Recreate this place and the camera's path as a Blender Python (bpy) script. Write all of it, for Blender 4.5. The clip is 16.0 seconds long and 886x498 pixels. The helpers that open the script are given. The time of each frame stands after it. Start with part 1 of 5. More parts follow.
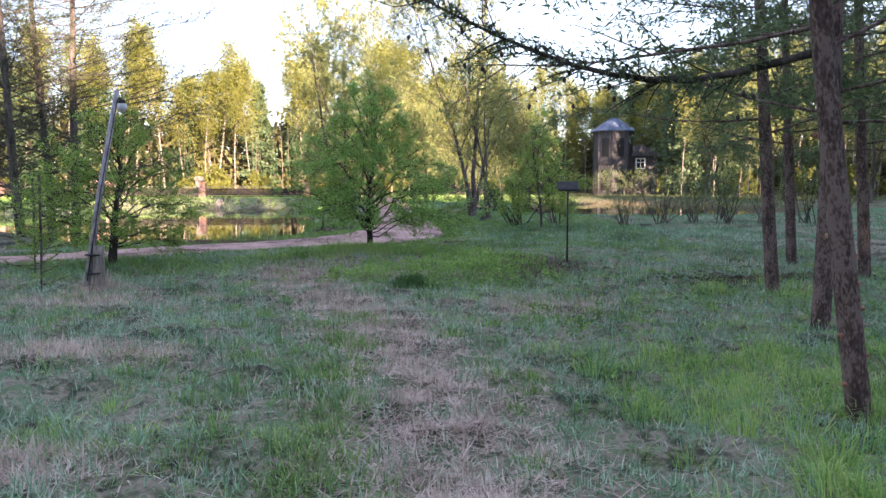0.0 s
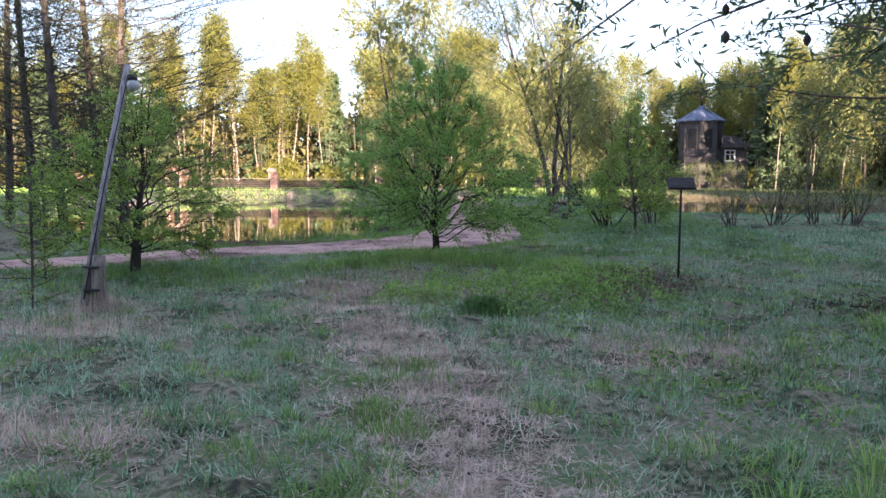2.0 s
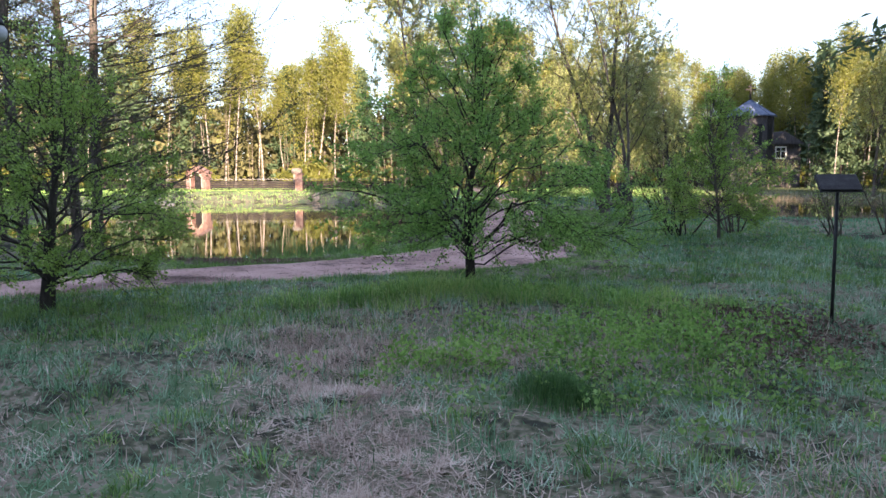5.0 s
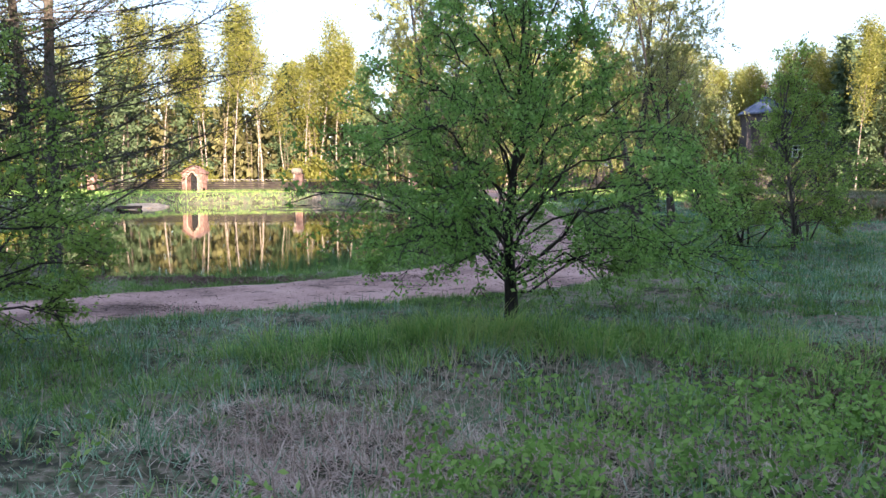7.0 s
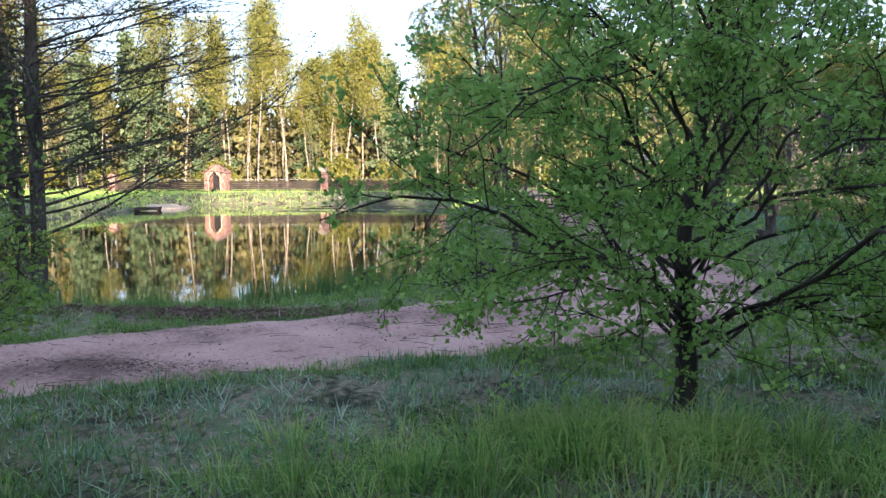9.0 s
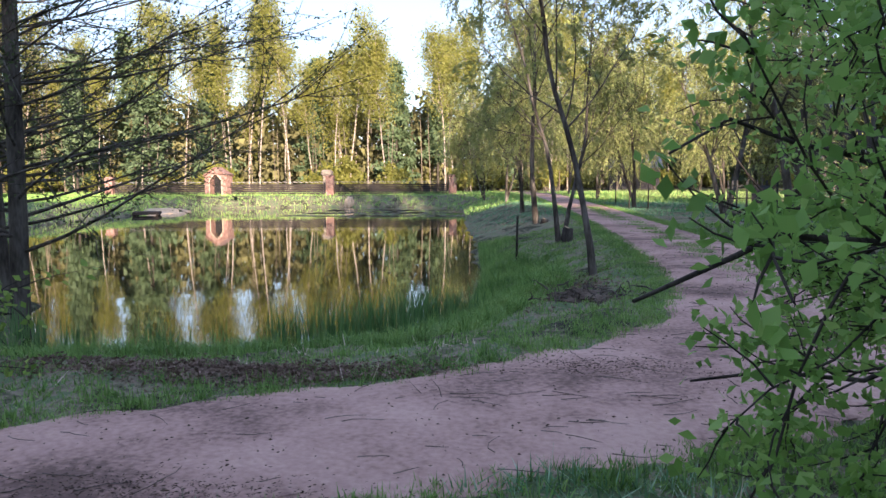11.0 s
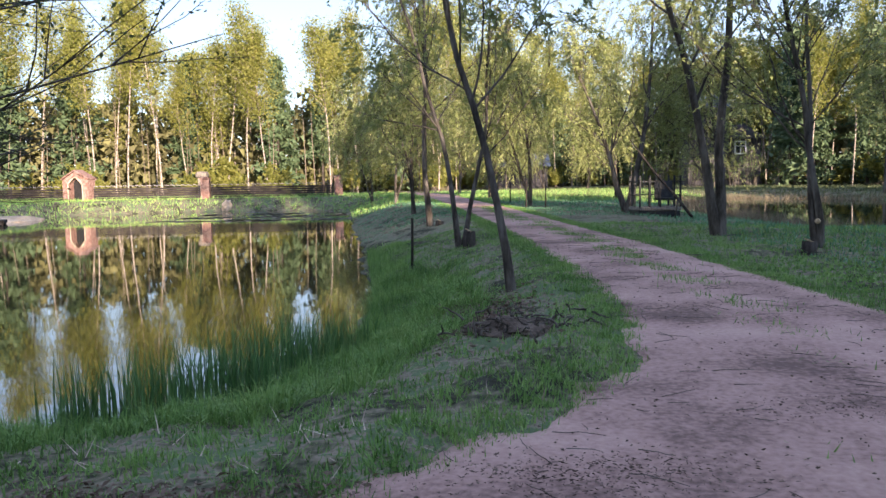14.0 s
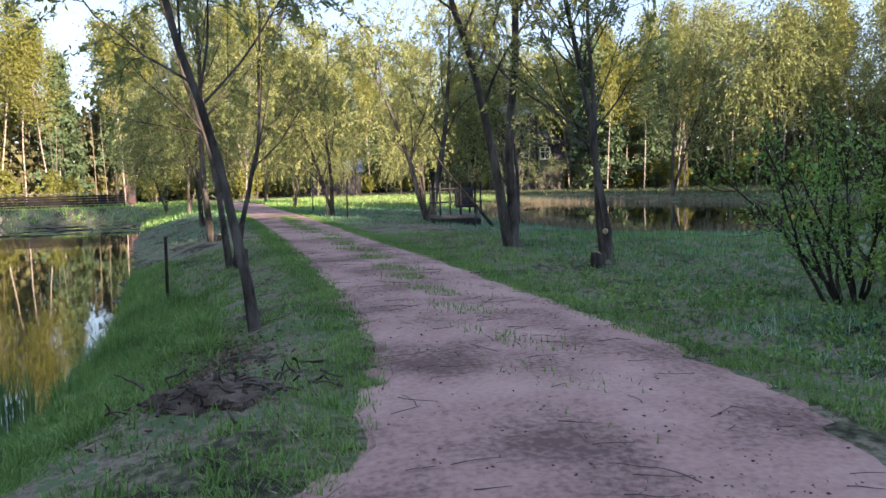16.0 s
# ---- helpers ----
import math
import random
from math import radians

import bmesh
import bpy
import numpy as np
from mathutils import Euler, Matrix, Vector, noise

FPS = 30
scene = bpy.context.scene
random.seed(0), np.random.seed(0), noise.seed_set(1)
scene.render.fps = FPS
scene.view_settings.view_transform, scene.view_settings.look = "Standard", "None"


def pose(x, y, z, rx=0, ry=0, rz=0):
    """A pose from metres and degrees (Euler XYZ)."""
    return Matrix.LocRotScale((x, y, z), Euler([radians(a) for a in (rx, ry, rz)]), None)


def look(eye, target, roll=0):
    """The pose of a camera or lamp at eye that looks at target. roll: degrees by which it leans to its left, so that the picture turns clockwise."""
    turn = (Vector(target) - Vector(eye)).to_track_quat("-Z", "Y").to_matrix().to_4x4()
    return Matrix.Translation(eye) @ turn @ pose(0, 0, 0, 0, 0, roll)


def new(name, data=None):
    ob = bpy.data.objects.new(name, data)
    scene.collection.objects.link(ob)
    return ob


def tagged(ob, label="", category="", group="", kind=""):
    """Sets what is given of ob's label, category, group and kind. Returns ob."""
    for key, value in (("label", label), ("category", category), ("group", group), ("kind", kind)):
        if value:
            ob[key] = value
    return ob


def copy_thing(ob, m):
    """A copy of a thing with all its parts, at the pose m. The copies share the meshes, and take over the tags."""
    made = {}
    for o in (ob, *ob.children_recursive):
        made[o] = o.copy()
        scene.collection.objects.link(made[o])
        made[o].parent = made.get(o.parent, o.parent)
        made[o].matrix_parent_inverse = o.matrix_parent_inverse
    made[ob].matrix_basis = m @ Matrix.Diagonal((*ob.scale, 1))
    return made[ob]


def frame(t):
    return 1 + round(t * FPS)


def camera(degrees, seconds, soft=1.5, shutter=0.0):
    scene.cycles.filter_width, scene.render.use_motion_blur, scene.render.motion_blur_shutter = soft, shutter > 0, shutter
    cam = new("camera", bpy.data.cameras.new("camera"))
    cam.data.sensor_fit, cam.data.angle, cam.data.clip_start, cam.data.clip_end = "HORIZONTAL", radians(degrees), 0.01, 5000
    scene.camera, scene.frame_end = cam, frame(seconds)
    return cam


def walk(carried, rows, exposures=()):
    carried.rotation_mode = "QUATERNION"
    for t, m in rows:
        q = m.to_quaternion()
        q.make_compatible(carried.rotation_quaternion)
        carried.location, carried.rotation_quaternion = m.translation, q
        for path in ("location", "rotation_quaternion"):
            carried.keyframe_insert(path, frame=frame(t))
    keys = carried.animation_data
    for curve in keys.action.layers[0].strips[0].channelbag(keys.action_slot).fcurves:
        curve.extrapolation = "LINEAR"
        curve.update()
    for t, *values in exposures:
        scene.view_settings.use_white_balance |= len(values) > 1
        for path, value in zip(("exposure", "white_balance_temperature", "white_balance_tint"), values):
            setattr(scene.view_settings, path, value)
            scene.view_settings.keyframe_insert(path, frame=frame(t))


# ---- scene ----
cam = camera(59.5, 16.0)
METRES, EYE, TILT, LEAN, TURN = 19.0, 1.6, -4.6, 0.0, 0.0
ROWS = [
    (0.0, 0.0, 0.0, 0.0, 0.0, 0.0, -0.0),
    (0.5, 0.0011, 0.0353, 0.0034, 3.33, -0.28, -0.5),
    (1.0, -0.0008, 0.0716, 0.0066, 3.81, -0.44, -0.64),
    (1.5, -0.0048, 0.1071, 0.0107, 4.3, -0.58, -0.78),
    (2.0, -0.0055, 0.1402, 0.015, 5.47, -0.63, -0.69),
    (2.5, -0.0101, 0.1742, 0.0167, 7.04, -0.64, -0.76),
    (3.0, -0.0116, 0.2096, 0.0188, 7.7, -0.69, -0.74),
    (3.5, -0.0154, 0.2408, 0.0234, 8.14, -0.7, -0.74),
    (4.0, -0.0193, 0.2734, 0.0262, 8.02, -0.68, -0.72),
    (6.5, -0.0506, 0.4448, 0.0367, 7.76, -0.65, -0.57),
    (7.0, -0.062, 0.4801, 0.0402, 8.03, -0.63, -0.54),
    (7.5, -0.0753, 0.5157, 0.0434, 8.93, -0.66, -0.61),
    (8.0, -0.0866, 0.552, 0.0449, 9.22, -0.64, -0.56),
    (8.5, -0.1029, 0.5882, 0.0473, 9.84, -0.66, -0.61),
    (9.0, -0.1168, 0.6238, 0.0505, 9.76, -0.68, -0.55),
    (9.5, -0.1332, 0.6578, 0.0545, 10.07, -0.61, -0.58),
    (10.0, -0.154, 0.6885, 0.0588, 9.79, -0.6, -0.61),
    (12.5, -0.2085, 0.7897, 0.0608, 9.44, -0.31, -0.43),
    (13.0, -0.2111, 0.8159, 0.062, 9.32, -0.33, -0.21),
    (13.5, -0.2097, 0.8404, 0.0637, 8.64, -0.36, 0.02),
    (14.0, -0.2014, 0.8615, 0.0669, 1.4, -0.41, 0.82),
    (14.5, -0.1935, 0.8815, 0.0691, -3.44, -0.39, 1.36),
    (15.0, -0.1816, 0.9002, 0.0717, -7.8, -0.41, 1.92),
    (15.5, -0.1672, 0.9187, 0.0743, -10.53, -0.41, 2.38),
    (16.0, -0.1553, 0.9407, 0.0761, -11.68, -0.36, 2.44),
]
walk(cam, [(t, pose(0, 0, EYE, TILT, LEAN, TURN) @ pose(METRES * x, METRES * y, METRES * z, 90 + pitch, roll, yaw)) for t, x, y, z, yaw, pitch, roll in ROWS],
     [(0.0, 3.65, 6900, 26), (3.5, 3.32, 6600, 24), (8.0, 3.42, 6550, 20), (12.0, 3.02, 6350, 22), (16.0, 3.04, 6400, 20)])

# ---- sky and sun: low morning sun behind the walker ----
SUN_DIR = Vector((0.42, -0.9, 0.2)).normalized()
world = bpy.data.worlds.new("sky")
scene.world = world
world.use_nodes = True
wn = world.node_tree.nodes
sky = wn.new("ShaderNodeTexSky")
sky.sky_type = "NISHITA"
sky.sun_disc = False
sky.sun_elevation = math.asin(SUN_DIR.z)
sky.air_density, sky.dust_density, sky.ozone_density = 1.0, 0.0, 2.0
sky.sun_rotation = math.atan2(SUN_DIR.x, SUN_DIR.y)
wn["Background"].inputs["Strength"].default_value = 0.15
# a flat pale blue mixed over the clear morning sky evens out its brightness
even_blue = wn.new("ShaderNodeMix")
even_blue.data_type = "RGBA"
even_blue.inputs[0].default_value = 0.86
even_blue.inputs[7].default_value = (0.43, 0.53, 0.71, 1)
world.node_tree.links.new(sky.outputs["Color"], even_blue.inputs[6])
world.node_tree.links.new(even_blue.outputs[2], wn["Background"].inputs["Color"])
sun = new("sun", bpy.data.lights.new("sun", "SUN"))
sun.data.energy, sun.data.angle, sun.data.color = 2.1, radians(0.6), (1.0, 0.82, 0.60)
sun.matrix_world = look(SUN_DIR * 50, (0, 0, 0))


# ---- materials ----
def material(name, colours, scale=4.0, rough=0.8, bump=0.3, bump_scale=40.0, island=0.0, translucent=0.0, fine=0.45, spec=0.3, stretch=(1, 1, 1), metal=0.0, obj_random=0.0):
    """Noise between several colours, at two scales, with relief; island: share of the change from piece to piece."""
    m = bpy.data.materials.new(name)
    m.use_nodes = True
    nt = m.node_tree
    n, l = nt.nodes, nt.links
    b = n["Principled BSDF"]
    tc = n.new("ShaderNodeTexCoord")
    mp = n.new("ShaderNodeMapping")
    mp.inputs["Scale"].default_value = stretch
    l.new(tc.outputs["Object"], mp.inputs["Vector"])
    a = n.new("ShaderNodeTexNoise")
    a.inputs["Scale"].default_value, a.inputs["Detail"].default_value = scale, 6
    c = n.new("ShaderNodeTexNoise")
    c.inputs["Scale"].default_value, c.inputs["Detail"].default_value = bump_scale, 4
    l.new(mp.outputs["Vector"], a.inputs["Vector"])
    l.new(mp.outputs["Vector"], c.inputs["Vector"])
    mixa = n.new("ShaderNodeMath")
    mixa.operation = "MULTIPLY_ADD"
    l.new(c.outputs["Fac"], mixa.inputs[0])
    mixa.inputs[1].default_value = fine
    l.new(a.outputs["Fac"], mixa.inputs[2])
    value = mixa.outputs[0]
    if island or obj_random:
        g = n.new("ShaderNodeNewGeometry") if island else n.new("ShaderNodeObjectInfo")
        k = n.new("ShaderNodeMath")
        k.operation = "MULTIPLY_ADD"
        l.new(g.outputs["Random Per Island"] if island else g.outputs["Random"], k.inputs[0])
        k.inputs[1].default_value = island or obj_random
        l.new(value, k.inputs[2])
        value = k.outputs[0]
    ramp = n.new("ShaderNodeValToRGB")
    lo, hi = 0.32 + 0.5 * fine, 0.68 + 0.5 * fine + 0.9 * (island or obj_random)
    els = ramp.color_ramp.elements
    while len(els) < len(colours):
        els.new(0.5)
    for k, col in enumerate(colours):
        els[k].position = min(1.0, (lo + (hi - lo) * k / max(1, len(colours) - 1)) / (1.0 + (island or obj_random)))
        els[k].color = (*col, 1)
    sc = n.new("ShaderNodeMath")
    sc.operation = "DIVIDE"
    l.new(value, sc.inputs[0])
    sc.inputs[1].default_value = 1.0 + (island or obj_random)
    l.new(sc.outputs[0], ramp.inputs["Fac"])
    l.new(ramp.outputs["Color"], b.inputs["Base Color"])
    b.inputs["Roughness"].default_value = rough
    b.inputs["Specular IOR Level"].default_value = spec
    b.inputs["Metallic"].default_value = metal
    if bump:
        bp = n.new("ShaderNodeBump")
        bp.inputs["Strength"].default_value, bp.inputs["Distance"].default_value = bump, 0.02
        l.new(c.outputs["Fac"], bp.inputs["Height"])
        l.new(bp.outputs["Normal"], b.inputs["Normal"])
    if translucent:
        tr = n.new("ShaderNodeBsdfTranslucent")
        l.new(ramp.outputs["Color"], tr.inputs["Color"])
        mx = n.new("ShaderNodeMixShader")
        mx.inputs["Fac"].default_value = translucent
        l.new(b.outputs["BSDF"], mx.inputs[1])
        l.new(tr.outputs["BSDF"], mx.inputs[2])
        l.new(mx.outputs["Shader"], n["Material Output"].inputs["Surface"])
    return m


M_GROUND = material("soil_and_moss", [(0.03, 0.032, 0.02), (0.10, 0.105, 0.06), (0.26, 0.215, 0.165), (0.11, 0.16, 0.08)], 1.1, 0.95, 1.0, 12, fine=0.8)
M_ROAD = material("pink_sandy_gravel", [(0.18, 0.115, 0.10), (0.43, 0.275, 0.24), (0.55, 0.37, 0.325)], 1.1, 0.95, 0.6, 24)
M_GRASS = material("frosted_grass", [(0.035, 0.10, 0.04), (0.12, 0.27, 0.13), (0.27, 0.44, 0.27), (0.52, 0.62, 0.50)], 0.7, 0.55, 0, 8, island=0.55, translucent=0.25, fine=0.8)
M_LUSH = material("lush_grass", [(0.07, 0.20, 0.045), (0.19, 0.41, 0.10), (0.37, 0.55, 0.16), (0.54, 0.61, 0.22)], 1.2, 0.45, 0, 7, island=0.6, translucent=0.4, fine=0.7)
M_BANK = material("bank_turf", [(0.06, 0.14, 0.035), (0.17, 0.33, 0.08), (0.32, 0.47, 0.15)], 0.8, 0.5, 0, 5, island=0.55, translucent=0.3, fine=0.7)
M_DEWY = material("dewy_meadow_grass", [(0.03, 0.10, 0.045), (0.08, 0.23, 0.11), (0.16, 0.36, 0.19), (0.25, 0.44, 0.28)], 0.7, 0.6, 0, 8, island=0.55, translucent=0.25, fine=0.8)
M_FARGRASS = material("far_meadow_grass", [(0.05, 0.07, 0.03), (0.13, 0.16, 0.07), (0.21, 0.22, 0.12)], 0.25, 0.7, 0, 4, island=0.5, translucent=0.2, fine=0.8)
M_STRAW = material("dead_straw", [(0.25, 0.175, 0.14), (0.54, 0.42, 0.345), (0.74, 0.62, 0.52)], 2, 0.8, 0, 8, island=0.6, translucent=0.1)
M_DRYREED = material("dry_reeds", [(0.10, 0.085, 0.055), (0.20, 0.165, 0.11), (0.30, 0.25, 0.17)], 1.2, 0.8, 0, 6, island=0.6, translucent=0.15)
M_REED = material("reed_blades", [(0.035, 0.10, 0.03), (0.09, 0.21, 0.065), (0.18, 0.30, 0.11)], 1.2, 0.45, 0, 6, island=0.6, translucent=0.3)
M_BARK = material("grey_bark", [(0.035, 0.028, 0.022), (0.10, 0.085, 0.07), (0.17, 0.15, 0.13)], 6, 0.9, 0.9, 30, stretch=(1, 1, 0.25))
M_BARKRED = material("reddish_bark", [(0.05, 0.033, 0.028), (0.11, 0.075, 0.063), (0.18, 0.13, 0.112)], 9, 0.9, 1.0, 55, stretch=(1, 1, 0.45), fine=0.9)
M_BARKDARK = material("dark_bark", [(0.015, 0.012, 0.01), (0.045, 0.036, 0.03), (0.08, 0.07, 0.06)], 6, 0.9, 0.8, 35, stretch=(1, 1, 0.3))
M_BIRCH = material("birch_bark", [(0.06, 0.05, 0.045), (0.30, 0.255, 0.215), (0.50, 0.44, 0.38)], 2.5, 0.8, 0.2, 14, stretch=(1, 1, 2.0))
M_LEAF = material("hawthorn_leaves", [(0.11, 0.23, 0.05), (0.25, 0.46, 0.11), (0.42, 0.62, 0.19)], 1.5, 0.45, 0, 6, island=0.6, translucent=0.5)
M_YOUNG = material("young_leaves", [(0.13, 0.22, 0.045), (0.27, 0.43, 0.09), (0.42, 0.57, 0.17)], 1.5, 0.5, 0, 6, island=0.6, translucent=0.45)
M_WILLOW = material("willow_leaves", [(0.18, 0.23, 0.07), (0.33, 0.38, 0.13), (0.47, 0.48, 0.21)], 1.5, 0.5, 0, 6, island=0.6, translucent=0.4)
M_BIRCHLEAF = material("birch_leaves", [(0.15, 0.17, 0.04), (0.275, 0.29, 0.07), (0.41, 0.40, 0.12)], 0.5, 0.55, 0, 3, island=0.5, translucent=0.55)
M_NEEDLE = material("dark_needles", [(0.05, 0.08, 0.04), (0.09, 0.14, 0.07), (0.14, 0.20, 0.10)], 1.0, 0.6, 0, 6, island=0.5, translucent=0.2)
M_LARCHGREEN = material("fresh_larch_needles", [(0.06, 0.10, 0.045), (0.12, 0.18, 0.08), (0.19, 0.26, 0.12)], 1.0, 0.6, 0, 6, island=0.5, translucent=0.35)
M_LARCH = material("larch_buds", [(0.04, 0.06, 0.025), (0.08, 0.11, 0.045), (0.14, 0.18, 0.07)], 1.5, 0.6, 0, 6, island=0.6, translucent=0.35)
M_BOARD = material("weathered_boards", [(0.035, 0.032, 0.034), (0.075, 0.07, 0.074), (0.13, 0.12, 0.125)], 3, 0.85, 0.6, 25, stretch=(6, 6, 0.4))
M_ROOF = material("blue_grey_metal_roof", [(0.07, 0.09, 0.14), (0.11, 0.14, 0.21), (0.16, 0.19, 0.27)], 2, 0.65, 0.1, 12)
M_BRICK = material("red_brick", [(0.16, 0.085, 0.07), (0.26, 0.155, 0.13), (0.34, 0.24, 0.21)], 5, 0.9, 0.5, 20)
M_POLE = material("grey_pole_wood", [(0.16, 0.145, 0.14), (0.30, 0.28, 0.28), (0.42, 0.40, 0.39)], 4, 0.8, 0.4, 40, stretch=(6, 6, 0.5))
M_STUB = material("old_timber_stub", [(0.10, 0.085, 0.07), (0.22, 0.19, 0.16), (0.32, 0.28, 0.24)], 8, 0.9, 0.8, 35, stretch=(4, 4, 0.6))
M_BLACK = material("black_painted_metal", [(0.008, 0.008, 0.009), (0.02, 0.02, 0.022), (0.035, 0.035, 0.035)], 10, 0.5, 0.15, 60)
M_PALE = material("pale_grey_paint", [(0.40, 0.42, 0.42), (0.52, 0.54, 0.54), (0.62, 0.64, 0.63)], 6, 0.6, 0.1, 40)
M_WHITE = material("white_paint", [(0.62, 0.62, 0.6), (0.74, 0.74, 0.72), (0.8, 0.8, 0.78)], 6, 0.6, 0.1, 40)
M_DARKGLASS = material("dark_window_glass", [(0.01, 0.012, 0.015), (0.02, 0.022, 0.026), (0.03, 0.03, 0.035)], 3, 0.1, 0, 10, spec=0.6)
M_CUT = material("fresh_cut_wood", [(0.35, 0.24, 0.13), (0.5, 0.37, 0.22), (0.6, 0.47, 0.3)], 12, 0.8, 0.3, 50)
M_FENCE = material("dark_fence_wood", [(0.014, 0.011, 0.010), (0.035, 0.029, 0.027), (0.065, 0.057, 0.054)], 3, 0.85, 0.4, 25, stretch=(0.4, 6, 6))
M_SOIL = material("dark_peaty_soil", [(0.05, 0.038, 0.03), (0.12, 0.09, 0.07), (0.20, 0.155, 0.125)], 4, 0.95, 1.0, 30)
M_SAND = material("pale_sand", [(0.34, 0.27, 0.20), (0.46, 0.38, 0.29), (0.55, 0.47, 0.37)], 3, 0.95, 0.4, 30)

M_WATER = bpy.data.materials.new("still_pond_water")
M_WATER.use_nodes = True
wt = M_WATER.node_tree
wb = wt.nodes["Principled BSDF"]
wb.inputs["Base Color"].default_value = (0.025, 0.028, 0.015, 1)
wb.inputs["Roughness"].default_value = 0.03
wb.inputs["IOR"].default_value = 1.6
wb.inputs["Specular IOR Level"].default_value = 0.9
w1, w2 = wt.nodes.new("ShaderNodeTexNoise"), wt.nodes.new("ShaderNodeBump")
wtc = wt.nodes.new("ShaderNodeTexCoord")
w1.inputs["Scale"].default_value, w1.inputs["Detail"].default_value = 1.6, 2
w2.inputs["Strength"].default_value, w2.inputs["Distance"].default_value = 0.06, 0.02
wt.links.new(wtc.outputs["Object"], w1.inputs["Vector"])
wt.links.new(w1.outputs["Fac"], w2.inputs["Height"])
wt.links.new(w2.outputs["Normal"], wb.inputs["Normal"])

# ---- plan ----
WATER_Z, WATER_E = -0.35, 0.12
POND = [(-11, 66), (-14, 70.5), (-22, 71.5), (-30, 68), (-29.5, 58), (-28, 47), (-25, 38), (-18.5, 30), (-14.5, 26.6), (-12, 25), (-10.6, 22.9), (-9.5, 21.5), (-8.3, 21.6), (-7, 21.95), (-5.8, 22.8), (-5.1, 25), (-5.2, 28), (-6.3, 36), (-8.4, 49)]
POND_E = [(5.6, 41), (6.2, 37), (9, 35.6), (15, 38), (20, 44), (22.5, 52), (19.5, 61), (14, 68), (9, 62), (6, 48)]
ROAD_L = [(-30, 10.5), (-14, 14.8), (-9, 16.3), (-7.2, 17.9), (-5.2, 19.2), (-4.4, 19.5), (-2.85, 21.3), (-2.4, 23.5), (-2.5, 27.5), (-3.2, 37), (-4.2, 48), (-5.4, 59), (-7.5, 76), (-12, 92)]
ROAD_R = [(-30, 8), (-14, 12.6), (-9, 14.6), (-6.2, 16.4), (-4.4, 17.2), (-2.6, 18.2), (-1, 18.9), (0.2, 20.6), (0.2, 22.4), (-0.1, 24), (-0.3, 28), (-0.9, 34), (-1.9, 48), (-3, 59), (-4.7, 76), (-9, 92)]


def poly_dist(x, y, poly):
    """Distance to the polygon's edge, positive inside."""
    best = np.full(x.shape, 1e9)
    inside = np.zeros(x.shape, bool)
    for (x0, y0), (x1, y1) in zip(poly, poly[1:] + poly[:1]):
        dx, dy = x1 - x0, y1 - y0
        k = np.clip(((x - x0) * dx + (y - y0) * dy) / (dx * dx + dy * dy), 0, 1)
        best = np.minimum(best, np.hypot(x - x0 - k * dx, y - y0 - k * dy))
        cross = (y0 > y) != (y1 > y)
        with np.errstate(divide="ignore", invalid="ignore"):
            inside ^= cross & (x < (x1 - x0) * (y - y0) / (y1 - y0 + 1e-12) + x0)
    return np.where(inside, best, -best)


ROAD_POLY = ROAD_L + ROAD_R[::-1]


def waves(x, y, size, seed):
    """Cheap smooth unevenness between -1 and 1."""
    r = np.random.RandomState(seed)
    z = np.zeros(np.shape(x))
    for k in range(9):
        a, f, p = r.uniform(0, 6.283), r.uniform(0.5, 2.2) / size, r.uniform(0, 6.283)
        z = z + np.sin((x * np.cos(a) + y * np.sin(a)) * f * 6.283 + p)
    return z / 4.5


def height(x, y):
    x, y = np.asarray(x, float), np.asarray(y, float)
    z = np.interp(y, [0, 11, 15, 18, 25, 32, 60, 80], [0, 0, 0.08, 0.18, 0.36, 0.42, 0.5, 0.55])
    near_road = np.clip(-poly_dist(x, y, ROAD_POLY) / 0.8, 0, 1)
    close = np.clip((14 - np.abs(x)) / 3, 0, 1) * np.clip((32 - y) / 4, 0, 1)
    z = z + (waves(x, y, 5, 1) * 0.05 + (waves(x, y, 1.3, 2) * 0.035 + waves(x, y, 0.5, 3) * 0.03) * close) * (0.12 + 0.88 * near_road)
    z = z + 0.2 * np.exp(-(((x + 1.2) / 2.2) ** 2 + ((y - 15.6) / 1.2) ** 2))
    for poly, wide, level in ((POND, 2.8, WATER_Z), (POND_E, 5.0, WATER_E)):
        d = poly_dist(x, y, poly) + waves(x, y, 2.2, 4) * 0.25
        k = np.clip((d + wide) / wide, 0, 1)
        k = k ** 1.35
        z = np.where(d < 0, z * (1 - k) + level * k, np.minimum(z, level - 0.02 - np.minimum(d, 2) * 0.4))
    return z


def h1(x, y):
    return float(height(np.array([x]), np.array([y]))[0])


# ---- mesh helpers ----
def np_mesh(name, v, f):
    me = bpy.data.meshes.new(name)
    v, f = np.asarray(v, np.float32), np.asarray(f, np.int32)
    me.vertices.add(len(v))
    me.vertices.foreach_set("co", v.ravel())
    me.loops.add(f.size)
    me.loops.foreach_set("vertex_index", f.ravel())
    me.polygons.add(len(f))
    me.polygons.foreach_set("loop_start", np.arange(0, f.size, f.shape[1], dtype=np.int32))
    me.update(calc_edges=True)
    return me


def mesh_object(name, me, mat, parent=None, smooth=False, label=""):
    me.materials.append(mat)
    if smooth:
        me.polygons.foreach_set("use_smooth", np.ones(len(me.polygons), bool))
    ob = new(name, me)
    if parent:
        ob.parent = parent
    if label:
        ob["label"] = label
    return ob


